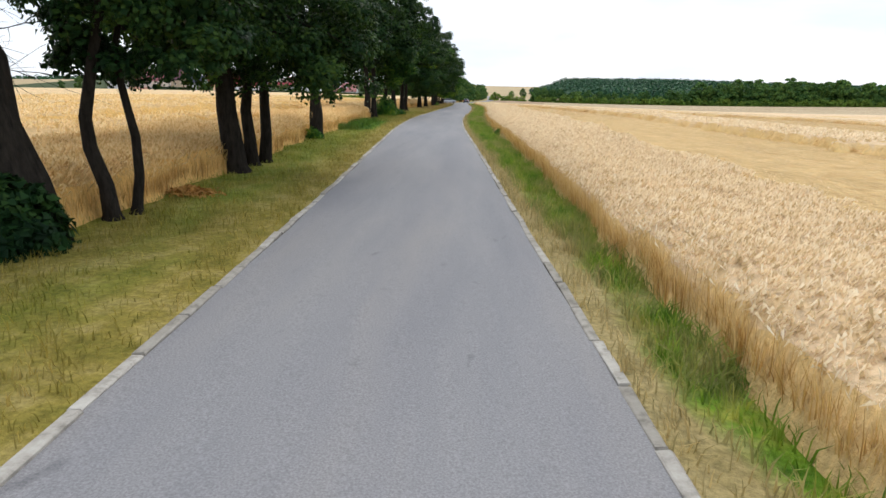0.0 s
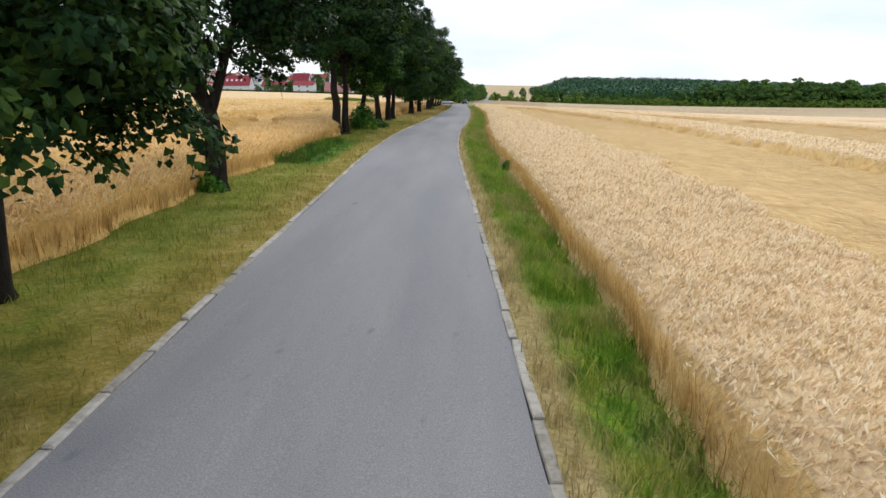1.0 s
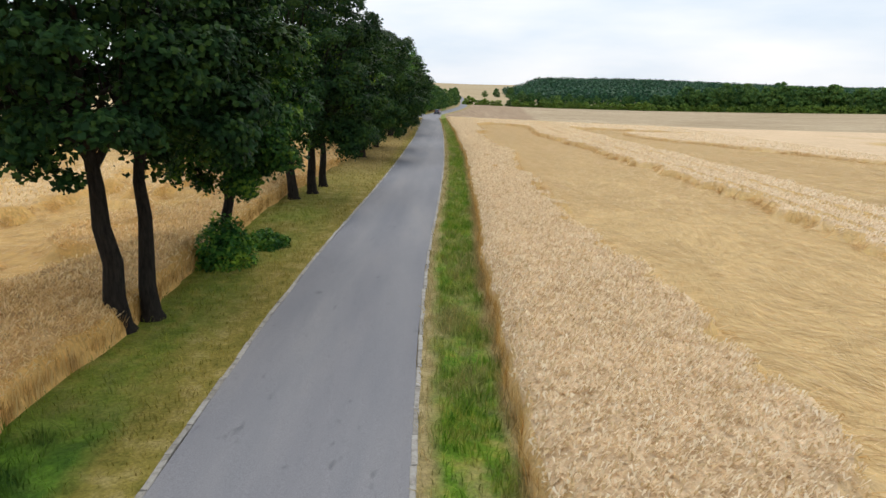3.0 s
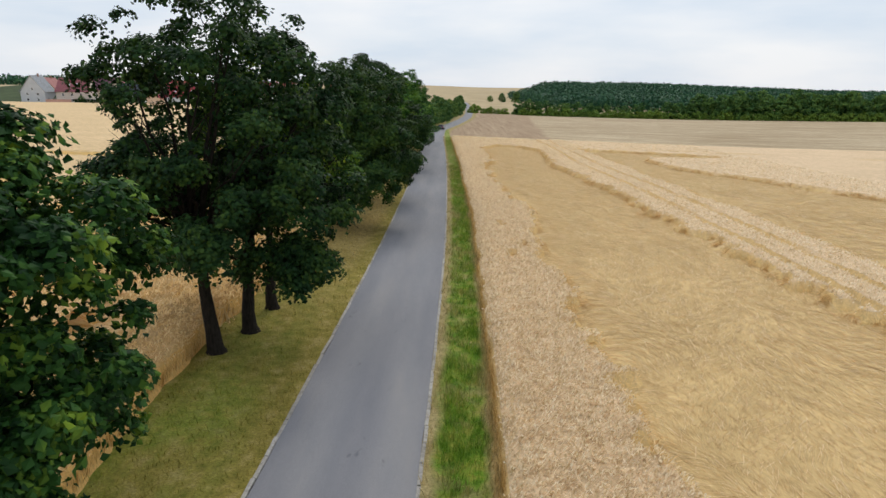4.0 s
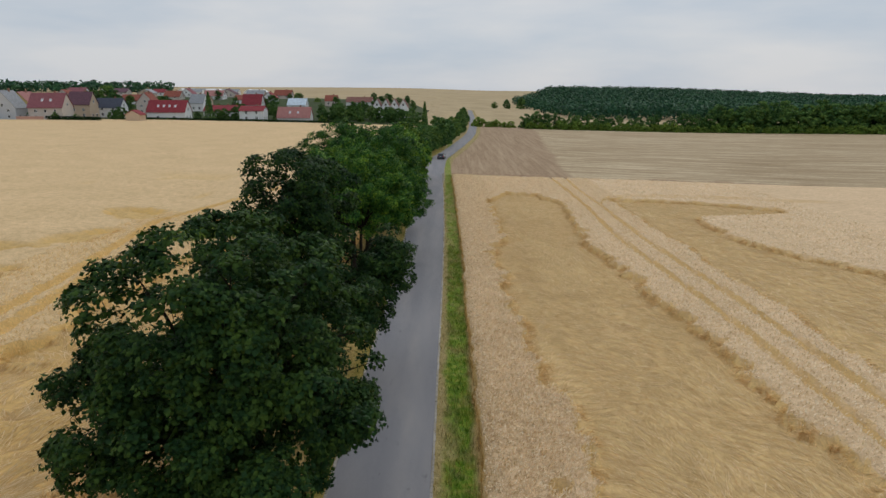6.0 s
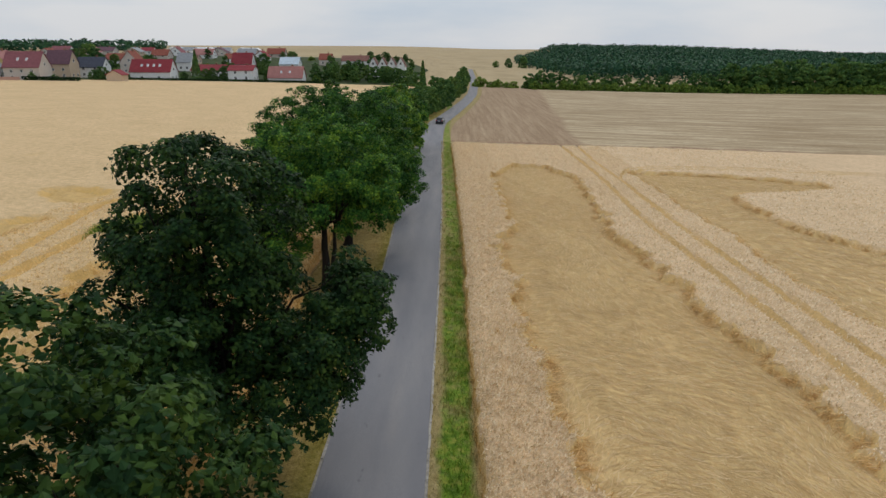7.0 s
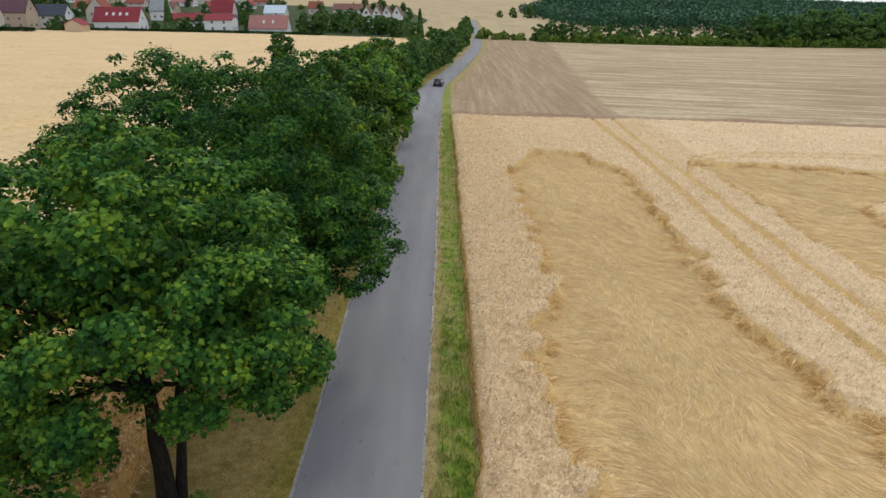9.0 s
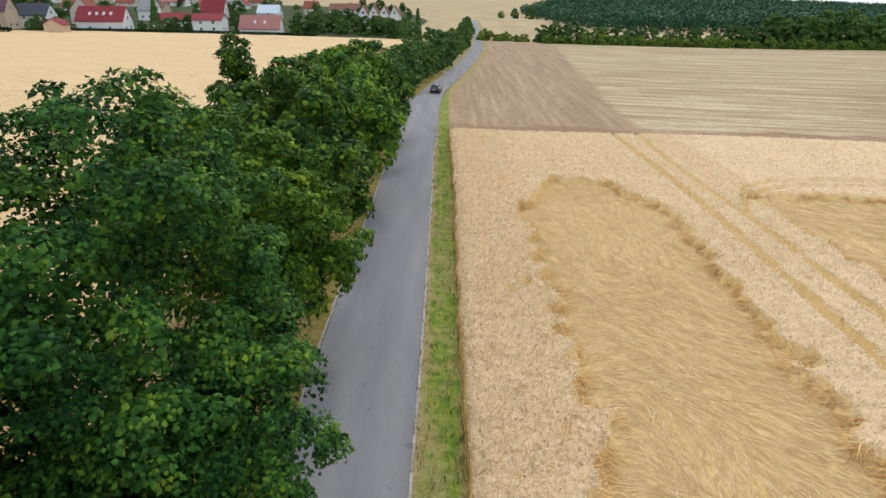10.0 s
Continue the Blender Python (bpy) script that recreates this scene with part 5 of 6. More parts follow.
edge_stalks("wheat_stalks", 41, [(-12, 20, 260, 0.011, 1), (20, 60, 110, 0.020, 1), (60, 190, 36, 0.04, 1), (-8, 30, 210, 0.016, -1), (30, 60, 120, 0.024, -1), (60, 195, 50, 0.035, -1)],
            "golden-brown wheat stalks along the crop edges")


def straw(name, seed, zones, label):
    """Stems lying flat in sweeping swathes."""
    r = np.random.default_rng(seed)
    vs = []
    for y0, y1, x0, x1, density, length, wide, crop, low in zones:
        n = int((y1 - y0) * abs(x1 - x0) * density)
        y = r.uniform(y0, y1, n)
        x = r.uniform(x0, x1, n)
        keep = low(x, y) > 0.6
        x, y = x[keep], y[keep]
        n = len(x)
        sweep = np.where(x > 0, -0.15 - 1.15 * ramp(x, 8.2, 11.2) + 0.3 * ramp(x, 14, 20), -1.9 + 0.5 * ramp(-x, 9, 18)) + 1.5 * (fbm(x * 0.14, y * 0.07, 91, 3) - 0.5) * 2
        a = sweep + r.normal(0, 0.34, n) + 1.3 * (vnoise(x * 0.55, y * 0.4, 92) - 0.5)
        ll = length * r.uniform(0.6, 1.4, n)
        lean = np.stack([np.cos(a), np.sin(a)], -1) * ll[:, None]
        base = np.stack([x, y, lie(x, y) + crop(x, y) + 0.005], -1)
        v, f = blades(base, np.abs(r.normal(0.012, 0.015, n)), wide * r.uniform(0.5, 1.7, n), lean, a + np.pi / 2, 1.2)
        v = v.reshape(n, 5, 3)
        half = v[:, 2:4]
        half[:, :, 2] = lie(half[:, :, 0], half[:, :, 1]) + crop(half[:, :, 0], half[:, :, 1]) + r.uniform(0.004, 0.03, n)[:, None]
        end = v[:, 4]
        end[:, 2] = lie(end[:, 0], end[:, 1]) + crop(end[:, 0], end[:, 1]) + r.uniform(-0.02, 0.02, n)
        vs.append((v.reshape(-1, 3), f))
    v, f = join(vs)
    return tagged(new(name, make_mesh(name, v, f, STRAW, smooth=False)), label, "straw", kind="stuff")


straw("flattened_straw", 51, [(-12, 60, 7, 23, 34, 0.55, 0.018, crop_right, lodged_right), (60, 125, 6.5, 22.5, 26, 0.95, 0.026, crop_right, lodged_right), (125, 172, 6, 20.5, 26, 0.95, 0.03, crop_right, lodged_right),
                              (40, 175, 28, 58, 9, 1.3, 0.06, crop_right, lodged_right)], "golden wheat stems lying flat in swathes")
straw("flattened_straw", 52, [(-5, 60, -26, -6.5, 24, 0.6, 0.022, crop_left, patch_left), (60, 140, -34, -8, 18, 1.1, 0.036, crop_left, patch_left), (60, 126, -14, -6.8, 42, 0.75, 0.03, crop_left, lambda x, y: 0 * x + 1.0)], "golden wheat stems lodged by the wind")


def fringe(name, seed, zones, label):
    """Broken stalks hanging from the standing crop over the lodged patches."""
    r = np.random.default_rng(seed)
    vs = []
    for y0, y1, x0, x1, density, length, wide, crop, low in zones:
        n = int((y1 - y0) * abs(x1 - x0) * density)
        y, x = r.uniform(y0, y1, n), r.uniform(x0, x1, n)
        m = low(x, y)
        keep = (m > 0.06) & (m < 0.85) & (vnoise(x * 1.3, y * 1.3, 62) + 0.25 * r.random(n) > 0.52)
        x, y = x[keep], y[keep]
        gx, gy = low(x + 0.15, y) - low(x - 0.15, y), low(x, y + 0.15) - low(x, y - 0.15)
        a = np.arctan2(gy, gx) + r.normal(0, 0.5, len(x))
        n = len(x)
        ll = length * r.uniform(0.5, 1.4, n)
        lean = np.stack([np.cos(a), np.sin(a)], -1) * ll[:, None]
        h = crop(x, y)
        base = np.stack([x, y, lie(x, y) + h * r.uniform(0.4, 1.0, n)], -1)
        v, f = blades(base, -h * r.uniform(0.1, 0.6, n), wide * r.uniform(0.7, 1.5, n), lean, a + np.pi / 2, 1.3)
        v = v.reshape(n, 5, 3)
        v[:, 2:4, 2] += (0.25 * ll)[:, None]
        vs.append((v.reshape(-1, 3), f))
    v, f = join(vs)
    return tagged(new(name, make_mesh(name, v, f, BROKEN, smooth=False)), label, "straw", kind="stuff")


fringe("broken_stalks", 61, [(-12, 60, 5, 24, 110, 0.6, 0.022, crop_right, lodged_right), (60, 190, 5, 24, 110, 0.8, 0.034, crop_right, lodged_right), (40, 180, 27, 60, 50, 0.9, 0.05, crop_right, lodged_right)],
       "broken golden-brown stalks along the lodged patches")
fringe("broken_stalks", 62, [(-5, 70, -34, -6.5, 90, 0.6, 0.026, crop_left, patch_left), (70, 130, -34, -7, 60, 0.7, 0.035, crop_left, patch_left)], "broken golden-brown stalks in the lodged crop")

# ---- village ----
GLASS = plain("window_glass", (0.03, 0.035, 0.04), 0.12, 0.2, 2.0, 0.6)
FRAME = plain("white_window_frame", (0.72, 0.72, 0.70), 0.5, 0.05)
CHIMNEY = plain("chimney_brick", (0.30, 0.16, 0.11), 0.9, 0.25)
WALLS = {"white": plain("white_render", (0.76, 0.76, 0.75), 0.9, 0.07, 0.5), "cream": plain("cream_render", (0.58, 0.51, 0.45), 0.9, 0.08, 0.5), "yellow": plain("yellow_render", (0.52, 0.38, 0.16), 0.9, 0.08, 0.5),
         "grey": plain("pale_grey_render", (0.52, 0.53, 0.55), 0.9, 0.08, 0.5), "tan": plain("tan_render", (0.56, 0.43, 0.31), 0.9, 0.08, 0.5)}
ROOFS = {}
for key, col in {"crimson": (0.250, 0.040, 0.050), "mauve": (0.250, 0.094, 0.106), "purple": (0.144, 0.075, 0.094), "slate": (0.069, 0.077, 0.103), "orange": (0.263, 0.081, 0.056), "salmon": (0.388, 0.181, 0.163),
                 "grey": (0.300, 0.312, 0.325), "pale": (0.575, 0.675, 0.750), "brown": (0.200, 0.094, 0.075), "white": (0.750, 0.750, 0.750)}.items():
    mat, n, l, b = material(key + "_roof_tiles", 0.85, 0.25)
    co = n.new("ShaderNodeTexCoord").outputs["Object"]
    w = n.new("ShaderNodeTexWave")
    w.bands_direction = "Z"
    w.inputs["Scale"].default_value = 3.0
    l.new(co, w.inputs["Vector"])
    f = noise_tex(n, l, co, 1.2, 5, 0.7)
    c = colors(n, l, f, [(0.3, tuple(v * 0.75 for v in col)), (0.7, tuple(min(1, v * 1.25) for v in col))])
    l.new(blend(n, l, 1.0, c, colors(n, l, w.outputs["Fac"], [(0, (0.85, 0.85, 0.85)), (1, (1.1, 1.1, 1.1))]), "MULTIPLY"), b.inputs["Base Color"])
    bump(n, l, b, w.outputs["Fac"], 0.4, 0.05)
    ROOFS[key] = mat


def box(bm, x0, x1, y0, y1, z0, z1):
    v = [bm.verts.new(p) for p in ((x0, y0, z0), (x1, y0, z0), (x1, y1, z0), (x0, y1, z0), (x0, y0, z1), (x1, y0, z1), (x1, y1, z1), (x0, y1, z1))]
    for q in ((3, 2, 1, 0), (4, 5, 6, 7), (0, 1, 5, 4), (1, 2, 6, 5), (2, 3, 7, 6), (3, 0, 4, 7)):
        bm.faces.new([v[k] for k in q])


def window(parent, where, turn, wide=1.2, tall=1.35):
    """A window of frame and pane, set proud of the wall."""
    bm = bmesh.new()
    for x0, x1, z0, z1 in ((-wide / 2, -wide / 2 + 0.1, 0, tall), (wide / 2 - 0.1, wide / 2, 0, tall), (-wide / 2 + 0.1, wide / 2 - 0.1, 0, 0.1), (-wide / 2 + 0.1, wide / 2 - 0.1, tall - 0.1, tall), (-0.04, 0.04, 0.1, tall - 0.1)):
        box(bm, x0, x1, -0.05, 0.04, z0, z1)
    w = part("window", bm, FRAME, parent)
    w.matrix_local = Matrix.Translation(where) @ Matrix.Rotation(radians(turn), 4, "Z")
    bm = bmesh.new()
    box(bm, -wide / 2 + 0.05, wide / 2 - 0.05, -0.015, 0.03, 0.05, tall - 0.05)
    part("pane", bm, GLASS, w)


def house(x0, x1, y, deep, eave, ridge, axis, wall, roof, label, group="", lights=0, windows=3, chimney=True):
    """A gabled house. x0, x1: ends of its front; eave, ridge: heights over the world's zero; axis: the way the ridge runs."""
    cx, cy = (x0 + x1) / 2, y + deep / 2
    base = float(lie(cx, cy)) - 0.4
    root = new("house")
    root.matrix_world = pose(cx, cy, base)
    a, d, e, r = (x1 - x0) / 2, deep / 2, eave - base, ridge - base
    bm = bmesh.new()
    box(bm, -a, a, -d, d, 0, e)
    inset = 0.06
    if axis == "x":
        tops = [bm.verts.new(p) for p in ((-a, -d, e), (-a, d, e), (-a, 0, r - inset), (a, -d, e), (a, d, e), (a, 0, r - inset))]
    else:
        tops = [bm.verts.new(p) for p in ((-a, -d, e), (a, -d, e), (0, -d, r - inset), (-a, d, e), (a, d, e), (0, d, r - inset))]
    bm.faces.new((tops[0], tops[2], tops[1])), bm.faces.new((tops[3], tops[4], tops[5]))
    part("wall", bm, WALLS[wall], root)
    bm = bmesh.new()
    o, t = 0.45, 0.22
    run = a + 0.35 if axis == "x" else d + 0.35
    half = d if axis == "x" else a
    drop = (r - e) / half * o
    prof = [(-half - o, e - drop), (0, r), (half + o, e - drop), (half + o, e - drop + t), (0, r + t), (-half - o, e - drop + t)]
    ends = []
    for s in (-run, run):
        ends.append([bm.verts.new((s, p, z) if axis == "x" else (p, s, z)) for p, z in prof])
    for k in range(6):
        m = (k + 1) % 6
        bm.faces.new((ends[0][k], ends[0][m], ends[1][m], ends[1][k]))
    for ring in ends:
        bm.faces.new((ring[0], ring[1], ring[4], ring[5])), bm.faces.new((ring[1], ring[2], ring[3], ring[4]))
    bmesh.ops.recalc_face_normals(bm, faces=bm.faces)
    rf = part("roof", bm, ROOFS[roof], root)
    if chimney:
        bm = bmesh.new()
        px, py = (a * 0.35, 0.4) if axis == "x" else (0.4, d * 0.2)
        box(bm, px - 0.35, px + 0.35, py - 0.3, py + 0.3, r - 0.9, r + 0.9)
        box(bm, px - 0.43, px + 0.43, py - 0.38, py + 0.38, r + 0.9, r + 1.02)
        part("chimney", bm, CHIMNEY, rf)
    for k in range(lights):
        u = (k + 1) / (lights + 1) * 2 - 1
        slope = math.atan2(r - e, half)
        bm = bmesh.new()
        box(bm, -0.5, 0.5, -0.7, 0.7, 0, 0.12)
        at = Matrix.Translation((u * a * 0.75, -half * 0.55, e + (r - e) * 0.45 + t)) @ Matrix.Rotation(slope, 4, "X") if axis == "x" else Matrix.Translation((half * 0.55, u * d * 0.7, e + (r - e) * 0.45 + t)) @ Matrix.Rotation(radians(90), 4, "Z") @ Matrix.Rotation(slope, 4, "X")
        s = part("skylight", bm, FRAME, rf)
        s.matrix_local = at
        bm = bmesh.new()
        box(bm, -0.4, 0.4, -0.6, 0.6, 0.11, 0.15)
        part("pane", bm, plain_sky, s)
    for k in range(windows):
        u = (k + 0.5) / windows * 2 - 1
        window(root, (u * a * 0.85, -d, 0.4 + 1.0), 0)
        if e > 5.2:
            window(root, (u * a * 0.85, -d, 0.4 + 3.7), 0)
    if windows:
        for u in (-0.45, 0.45):
            window(root, (a, u * d, 0.4 + 1.0), 90)
        if axis == "x":
            window(root, (a, 0, e + 0.3), 90)
        else:
            window(root, (0, -d, e + 0.3), 0)
    return tagged(root, label, "house", group)


plain_sky = plain("skylight_glass", (0.55, 0.6, 0.65), 0.15, 0.1, 1.0, 0.6)
house(-208.1, -196.1, 352.7, 8.9, 6.86, 14.28, "y", "grey", "grey", "pale grey gabled house with a grey roof", windows=2)
house(-220.2, -208.0, 382.0, 9.9, 7.49, 13.55, "y", "yellow", "salmon", "yellow gabled house with a salmon tiled roof", windows=2)
house(-191.9, -176.1, 354.8, 8.9, 7.18, 13.24, "x", "cream", "mauve", "large cream house with a mauve tiled roof", lights=2, windows=3)
house(-190.1, -178.8, 382.0, 8.1, 8.01, 13.65, "x", "tan", "purple", "tan house with a dark purple roof", windows=2)
house(-183.3, -170.0, 394.5, 8.2, 6.03, 10.42, "x", "white", "slate", "white house with a dark slate roof", windows=2)
house(-147.9, -141.2, 355.9, 5.5, 3.83, 5.71, "y", "tan", "crimson", "small tan outbuilding with a red roof", windows=0, chimney=False)
house(-172.9, -163.0, 417.5, 8.5, 7.7, 13.34, "y", "cream", "orange", "cream house with an orange tiled roof", windows=2)
house(-149.6, -130.6, 380.2, 8.8, 4.46, 9.68, "x", "white", "crimson", "white house with a crimson roof and skylights", lights=4, windows=2, chimney=False)
house(-152.8, -144.8, 440.5, 8.7, 7.49, 12.19, "x", "white", "grey", "white house with a grey roof", windows=2)
house(-135.0, -116.9, 415.4, 8.7, 3.73, 6.44, "x", "white", "crimson", "low white bungalow with a red hipped roof", windows=3)
house(-108.3, -95.9, 394.5, 8.2, 4.56, 6.76, "x", "white", "crimson", "low white bungalow wing with a red roof", windows=2)
house(-121.8, -110.7, 440.5, 8.7, 6.76, 12.3, "x", "white", "crimson", "tall white house with a steep red roof", windows=2)
house(-90.0, -72.9, 398.7, 8.4, 1.12, 6.13, "x", "white", "salmon", "white house with a salmon pink tiled roof", lights=2, windows=0)
house(-100.9, -89.7, 462.5, 8.8, 6.03, 9.68, "x", "white", "pale", "white house with a pale blue-grey metal roof", windows=2)
house(-84.8, -76.9, 499.0, 8.0, 8.01, 11.46, "x", "cream", "orange", "cream house with a bright orange roof", windows=2)
house(-72.2, -54.5, 509.5, 10.0, 7.07, 10.21, "x", "white", "brown", "wide white house with a low brown roof", windows=3)
for k in range(4):
    house(-45 + 5.1 * k, -40.2 + 5.1 * k, 440, 10, 5.9, 10.0, "y", "white", "brown", "narrow terraced house with a steep reddish-brown roof", "terraced houses", windows=1, chimney=False)
rv = np.random.default_rng(77)
kinds = ["crimson", "orange", "mauve", "brown", "salmon", "purple", "orange", "grey"]
for k, (x, y) in enumerate(((-255, 470), (-276, 520), (-290, 560), (-245, 500), (-257, 540), (-273, 590), (-207, 480), (-231, 550), (-244, 600), (-198, 520), (-208, 570), (-162, 480), (-172, 530), (-190, 610), (-142, 500), (-151, 560), (-129, 520), (-135, 580))):
    g = float(lie(x, y))
    wide = rv.uniform(9, 15)
    house(x - wide / 2, x + wide / 2, y, 9, g + rv.uniform(2.4, 3.2), g + rv.uniform(5.4, 6.8), "xy"[k % 3 == 1], ["white", "cream", "white", "tan"][k % 4], kinds[k % 8], "distant village house with a tiled roof", "houses further back in the village", windows=2)
for x, y in ((-263, 690), (-268, 720), (-252, 700), (-261, 740), (-242, 710), (-227, 690), (-234, 730), (-216, 700), (-215, 745), (-194, 700), (-191, 715)):
    g = float(lie(x, y))
    house(x - 5, x + 5, y, 9, g + 3.0, g + 6.0, "xy"[int(x) % 2], "white", ["grey", "pale", "white"][int(-x) % 3], "white house with a pale roof on the rise", "new white houses on the rise", windows=0, chimney=False)

# trees, hedge and garden wall at the village edge
for k, (x, y, size) in enumerate(((-210.2, 364.2, 0.40), (-227.9, 398.7, 0.86), (-196.6, 361.1, 0.36), (-177.8, 351.7, 0.36), (-172.6, 359.0, 0.36), (-196.6, 417.5, 1.23), (-190.3, 421.7, 1.32), (-185.1, 417.5, 1.09), (-161.1, 369.5, 0.56), (-154.8, 365.3, 0.67), (-150.6, 369.5, 0.54), (-155.8, 417.5, 0.86), (-130.8, 396.6, 0.49), (-122.4, 402.9, 0.53), (-118.2, 400.8, 0.53), (-113.0, 401.9, 0.58), (-106.7, 400.8, 0.49), (-99.4, 398.7, 0.49), (-106.7, 451.0, 0.88), (-92.1, 405.0, 0.49), (-68.1, 411.3, 0.79), (-62.8, 416.5, 0.84), (-58.7, 409.2, 0.74), (-53.4, 419.6, 0.79), (-48.2, 411.3, 0.79), (-43.0, 421.7, 0.79), (-37.8, 411.3, 0.74), (-73.3, 478.1, 0.68), (-55.5, 476.0, 0.69), (-31.5, 415.4, 0.69), (-25.2, 407.1, 0.74), (-20.0, 398.7, 0.79), (-15.8, 386.2, 0.84))):
    plant("garden_tree", belt_kinds[k % 4], stand(x, y, 40 * k, size * 1.1, 0.3), "dark green garden tree among the houses", "garden trees of the village")


# dark gardens under and between the houses
gx = np.linspace(-330, -20, 32)
gy = np.linspace(0, 1, 26)
GX, GT = np.meshgrid(gx, gy)
GY = np.interp(GX, [-330, -230, -190, -155, -120, -75, -20], [336, 343, 347, 372, 378, 387, 396]) * (1 - GT) + 640 * GT
idx = np.arange(GX.size).reshape(GX.shape)
gf = np.stack([idx[:-1, :-1], idx[:-1, 1:], idx[1:, 1:], idx[1:, :-1]], -1).reshape(-1, 4)
tagged(new("village_gardens", make_mesh("village_gardens", np.stack([GX, GY, lie(GX, GY) + 0.05], -1).reshape(-1, 3), gf, plain("garden_lawn", (0.050, 0.068, 0.028), 0.95, 0.4, 0.12, 0.1))), "green gardens and lawns between the houses", "ground", kind="structure")
rg = np.random.default_rng(78)
for k in range(80):
    x = rg.uniform(-270, -28) if k % 3 else rg.uniform(-85, -22)
    front = float(np.interp(x, [-330, -230, -190, -155, -120, -75, -20], [336, 343, 347, 372, 378, 387, 396]))
    y = front + 18 + 215 * rg.random() ** 1.4
    plant("garden_tree", (belt_kinds + bush_kinds[:1])[k % 5], stand(x, y, 40 * k, rg.uniform(0.4, 0.85) * (0.8 if y > 470 else 1.0 if k % 3 else 1.15), 0.3), "dark green garden tree among the houses", "garden trees of the village")


def conifer(x, y, tall, wide, seed, label):
    r = np.random.default_rng(seed)
    n = 2600
    t = r.random(n) ** 0.7
    a = r.uniform(0, 2 * np.pi, n)
    rad = wide * (1 - t) * r.uniform(0.75, 1.1, n) + 0.1
    at = np.stack([np.cos(a) * rad, np.sin(a) * rad, 0.4 + t * (tall - 0.4)], -1)
    v, f = leaves(r, at, np.stack([np.cos(a), np.sin(a), 0.3 + 0 * a], -1), 0.6)
    wv, wf = tube([(0, 0, -0.3), (0, 0, tall * 0.5), (0, 0, tall * 0.9)], [0.2, 0.13, 0.04], 6)
    plant("conifer", (make_mesh("trunk", wv, wf, BARK), make_mesh("crown", v, f, LEAF_FAR, smooth=False)), stand(x, y), label)


conifer(-124, 395, 14.5, 2.8, 61, "tall dark narrow conifer beside a house")
conifer(-9.5, 330, 13.5, 1.9, 62, "tall slender poplar behind the avenue")


def hedge(x0, y0, x1, y1, tall, thick, seed, label):
    r = np.random.default_rng(seed)
    length = math.hypot(x1 - x0, y1 - y0)
    n = int(length * 100)
    u, s = r.random(n), r.uniform(-1, 1, n)
    top = r.random(n) < 0.5
    z = np.where(top, tall * r.uniform(0.9, 1.06, n), r.uniform(0.05, 1.0, n) * tall)
    side = np.where(top, s * thick / 2, np.sign(s) * thick / 2 * r.uniform(0.85, 1.1, n))
    dx, dy = (x1 - x0) / length, (y1 - y0) / length
    x, y = x0 + (x1 - x0) * u - dy * side, y0 + (y1 - y0) * u + dx * side
    out = np.stack([-dy * np.sign(side) * ~top, dx * np.sign(side) * ~top, top * 1.0], -1)
    v, f = leaves(r, np.stack([x, y, lie(x, y) + z], -1), out, 0.62)
    tagged(new("hedge", make_mesh("hedge", v, f, LEAF_DARK_SHADED, smooth=False)), label, "hedge")


hedge(-153, 373, -56, 393, 1.5, 1.4, 71, "long clipped dark hedge along the field edge")
hedge(-180, 349, -157, 351, 2.2, 1.6, 72, "dark garden hedge along the field edge")
bm = bmesh.new()
box(bm, -6.2, 6.2, -0.15, 0.15, -0.4, 2.0)
box(bm, -6.3, 6.3, -0.22, 0.22, 2.0, 2.12)
me = bpy.data.meshes.new("garden_wall")
bm.to_mesh(me)
bm.free()
me.materials.append(plain("pink_render", (0.50, 0.30, 0.24), 0.9, 0.1))
gw = new("garden_wall", me)
gw.matrix_world = pose(-187, 348, float(lie(-187, 348)))
tagged(gw, "low pink rendered garden wall with a coping", "wall")

# ---- low plants by the trees ----


def bush(x, y, wide, tall, count, seed, mat, label):
    r = np.random.default_rng(seed)
    d = r.normal(0, 1, (count, 3))
    d[:, 2] = np.abs(d[:, 2])
    d /= np.linalg.norm(d, axis=1)[:, None]
    lump = 0.7 + 0.5 * fbm(d[:, 0] * 2 + seed, d[:, 1] * 2 + d[:, 2] * 2, seed, 2)
    at = d * (r.uniform(0.3, 1.05, count) ** 0.5 * lump)[:, None] * np.array([wide, wide, tall])
    v, f = leaves(r, at, d, 0.15)
    twigs = [tube([(0, 0, -0.05), (p[0] * 0.5, p[1] * 0.5, p[2] * 0.6), tuple(p)], [0.025, 0.016, 0.006], 4) for p in at[:14]]
    wv, wf = join(twigs)
    ob = new("bush")
    ob.matrix_world = stand(x, y)
    part_mesh("stems", make_mesh("stems", wv, wf, BARK), ob)
    part_mesh("foliage", make_mesh("foliage", v, f, mat, smooth=False), ob)
    tagged(ob, label, "bush")


bush(-3.7, -4.3, 0.95, 1.25, 5200, 81, LEAF_DARK_SHADED, "dark leafy bush round an old trunk")
bush(-5.2, 45.3, 1.1, 1.9, 2800, 82, LEAF, "dark leafy bush at a tree's foot")
bush(-4.6, 48.2, 1.0, 0.7, 1200, 83, LEAF, "low dark green bush beside the trees")
bush(4.35, 24.6, 0.42, 0.36, 420, 84, LEAF_BUSH, "leafy weed at the wheat's edge")
bush(-4.7, 116.2, 0.45, 0.7, 420, 86, LEAF_BUSH, "leafy sucker beside a tree trunk")
bush(-4.35, 16.1, 0.4, 0.55, 600, 87, LEAF, "ivy tuft at a tree's foot")

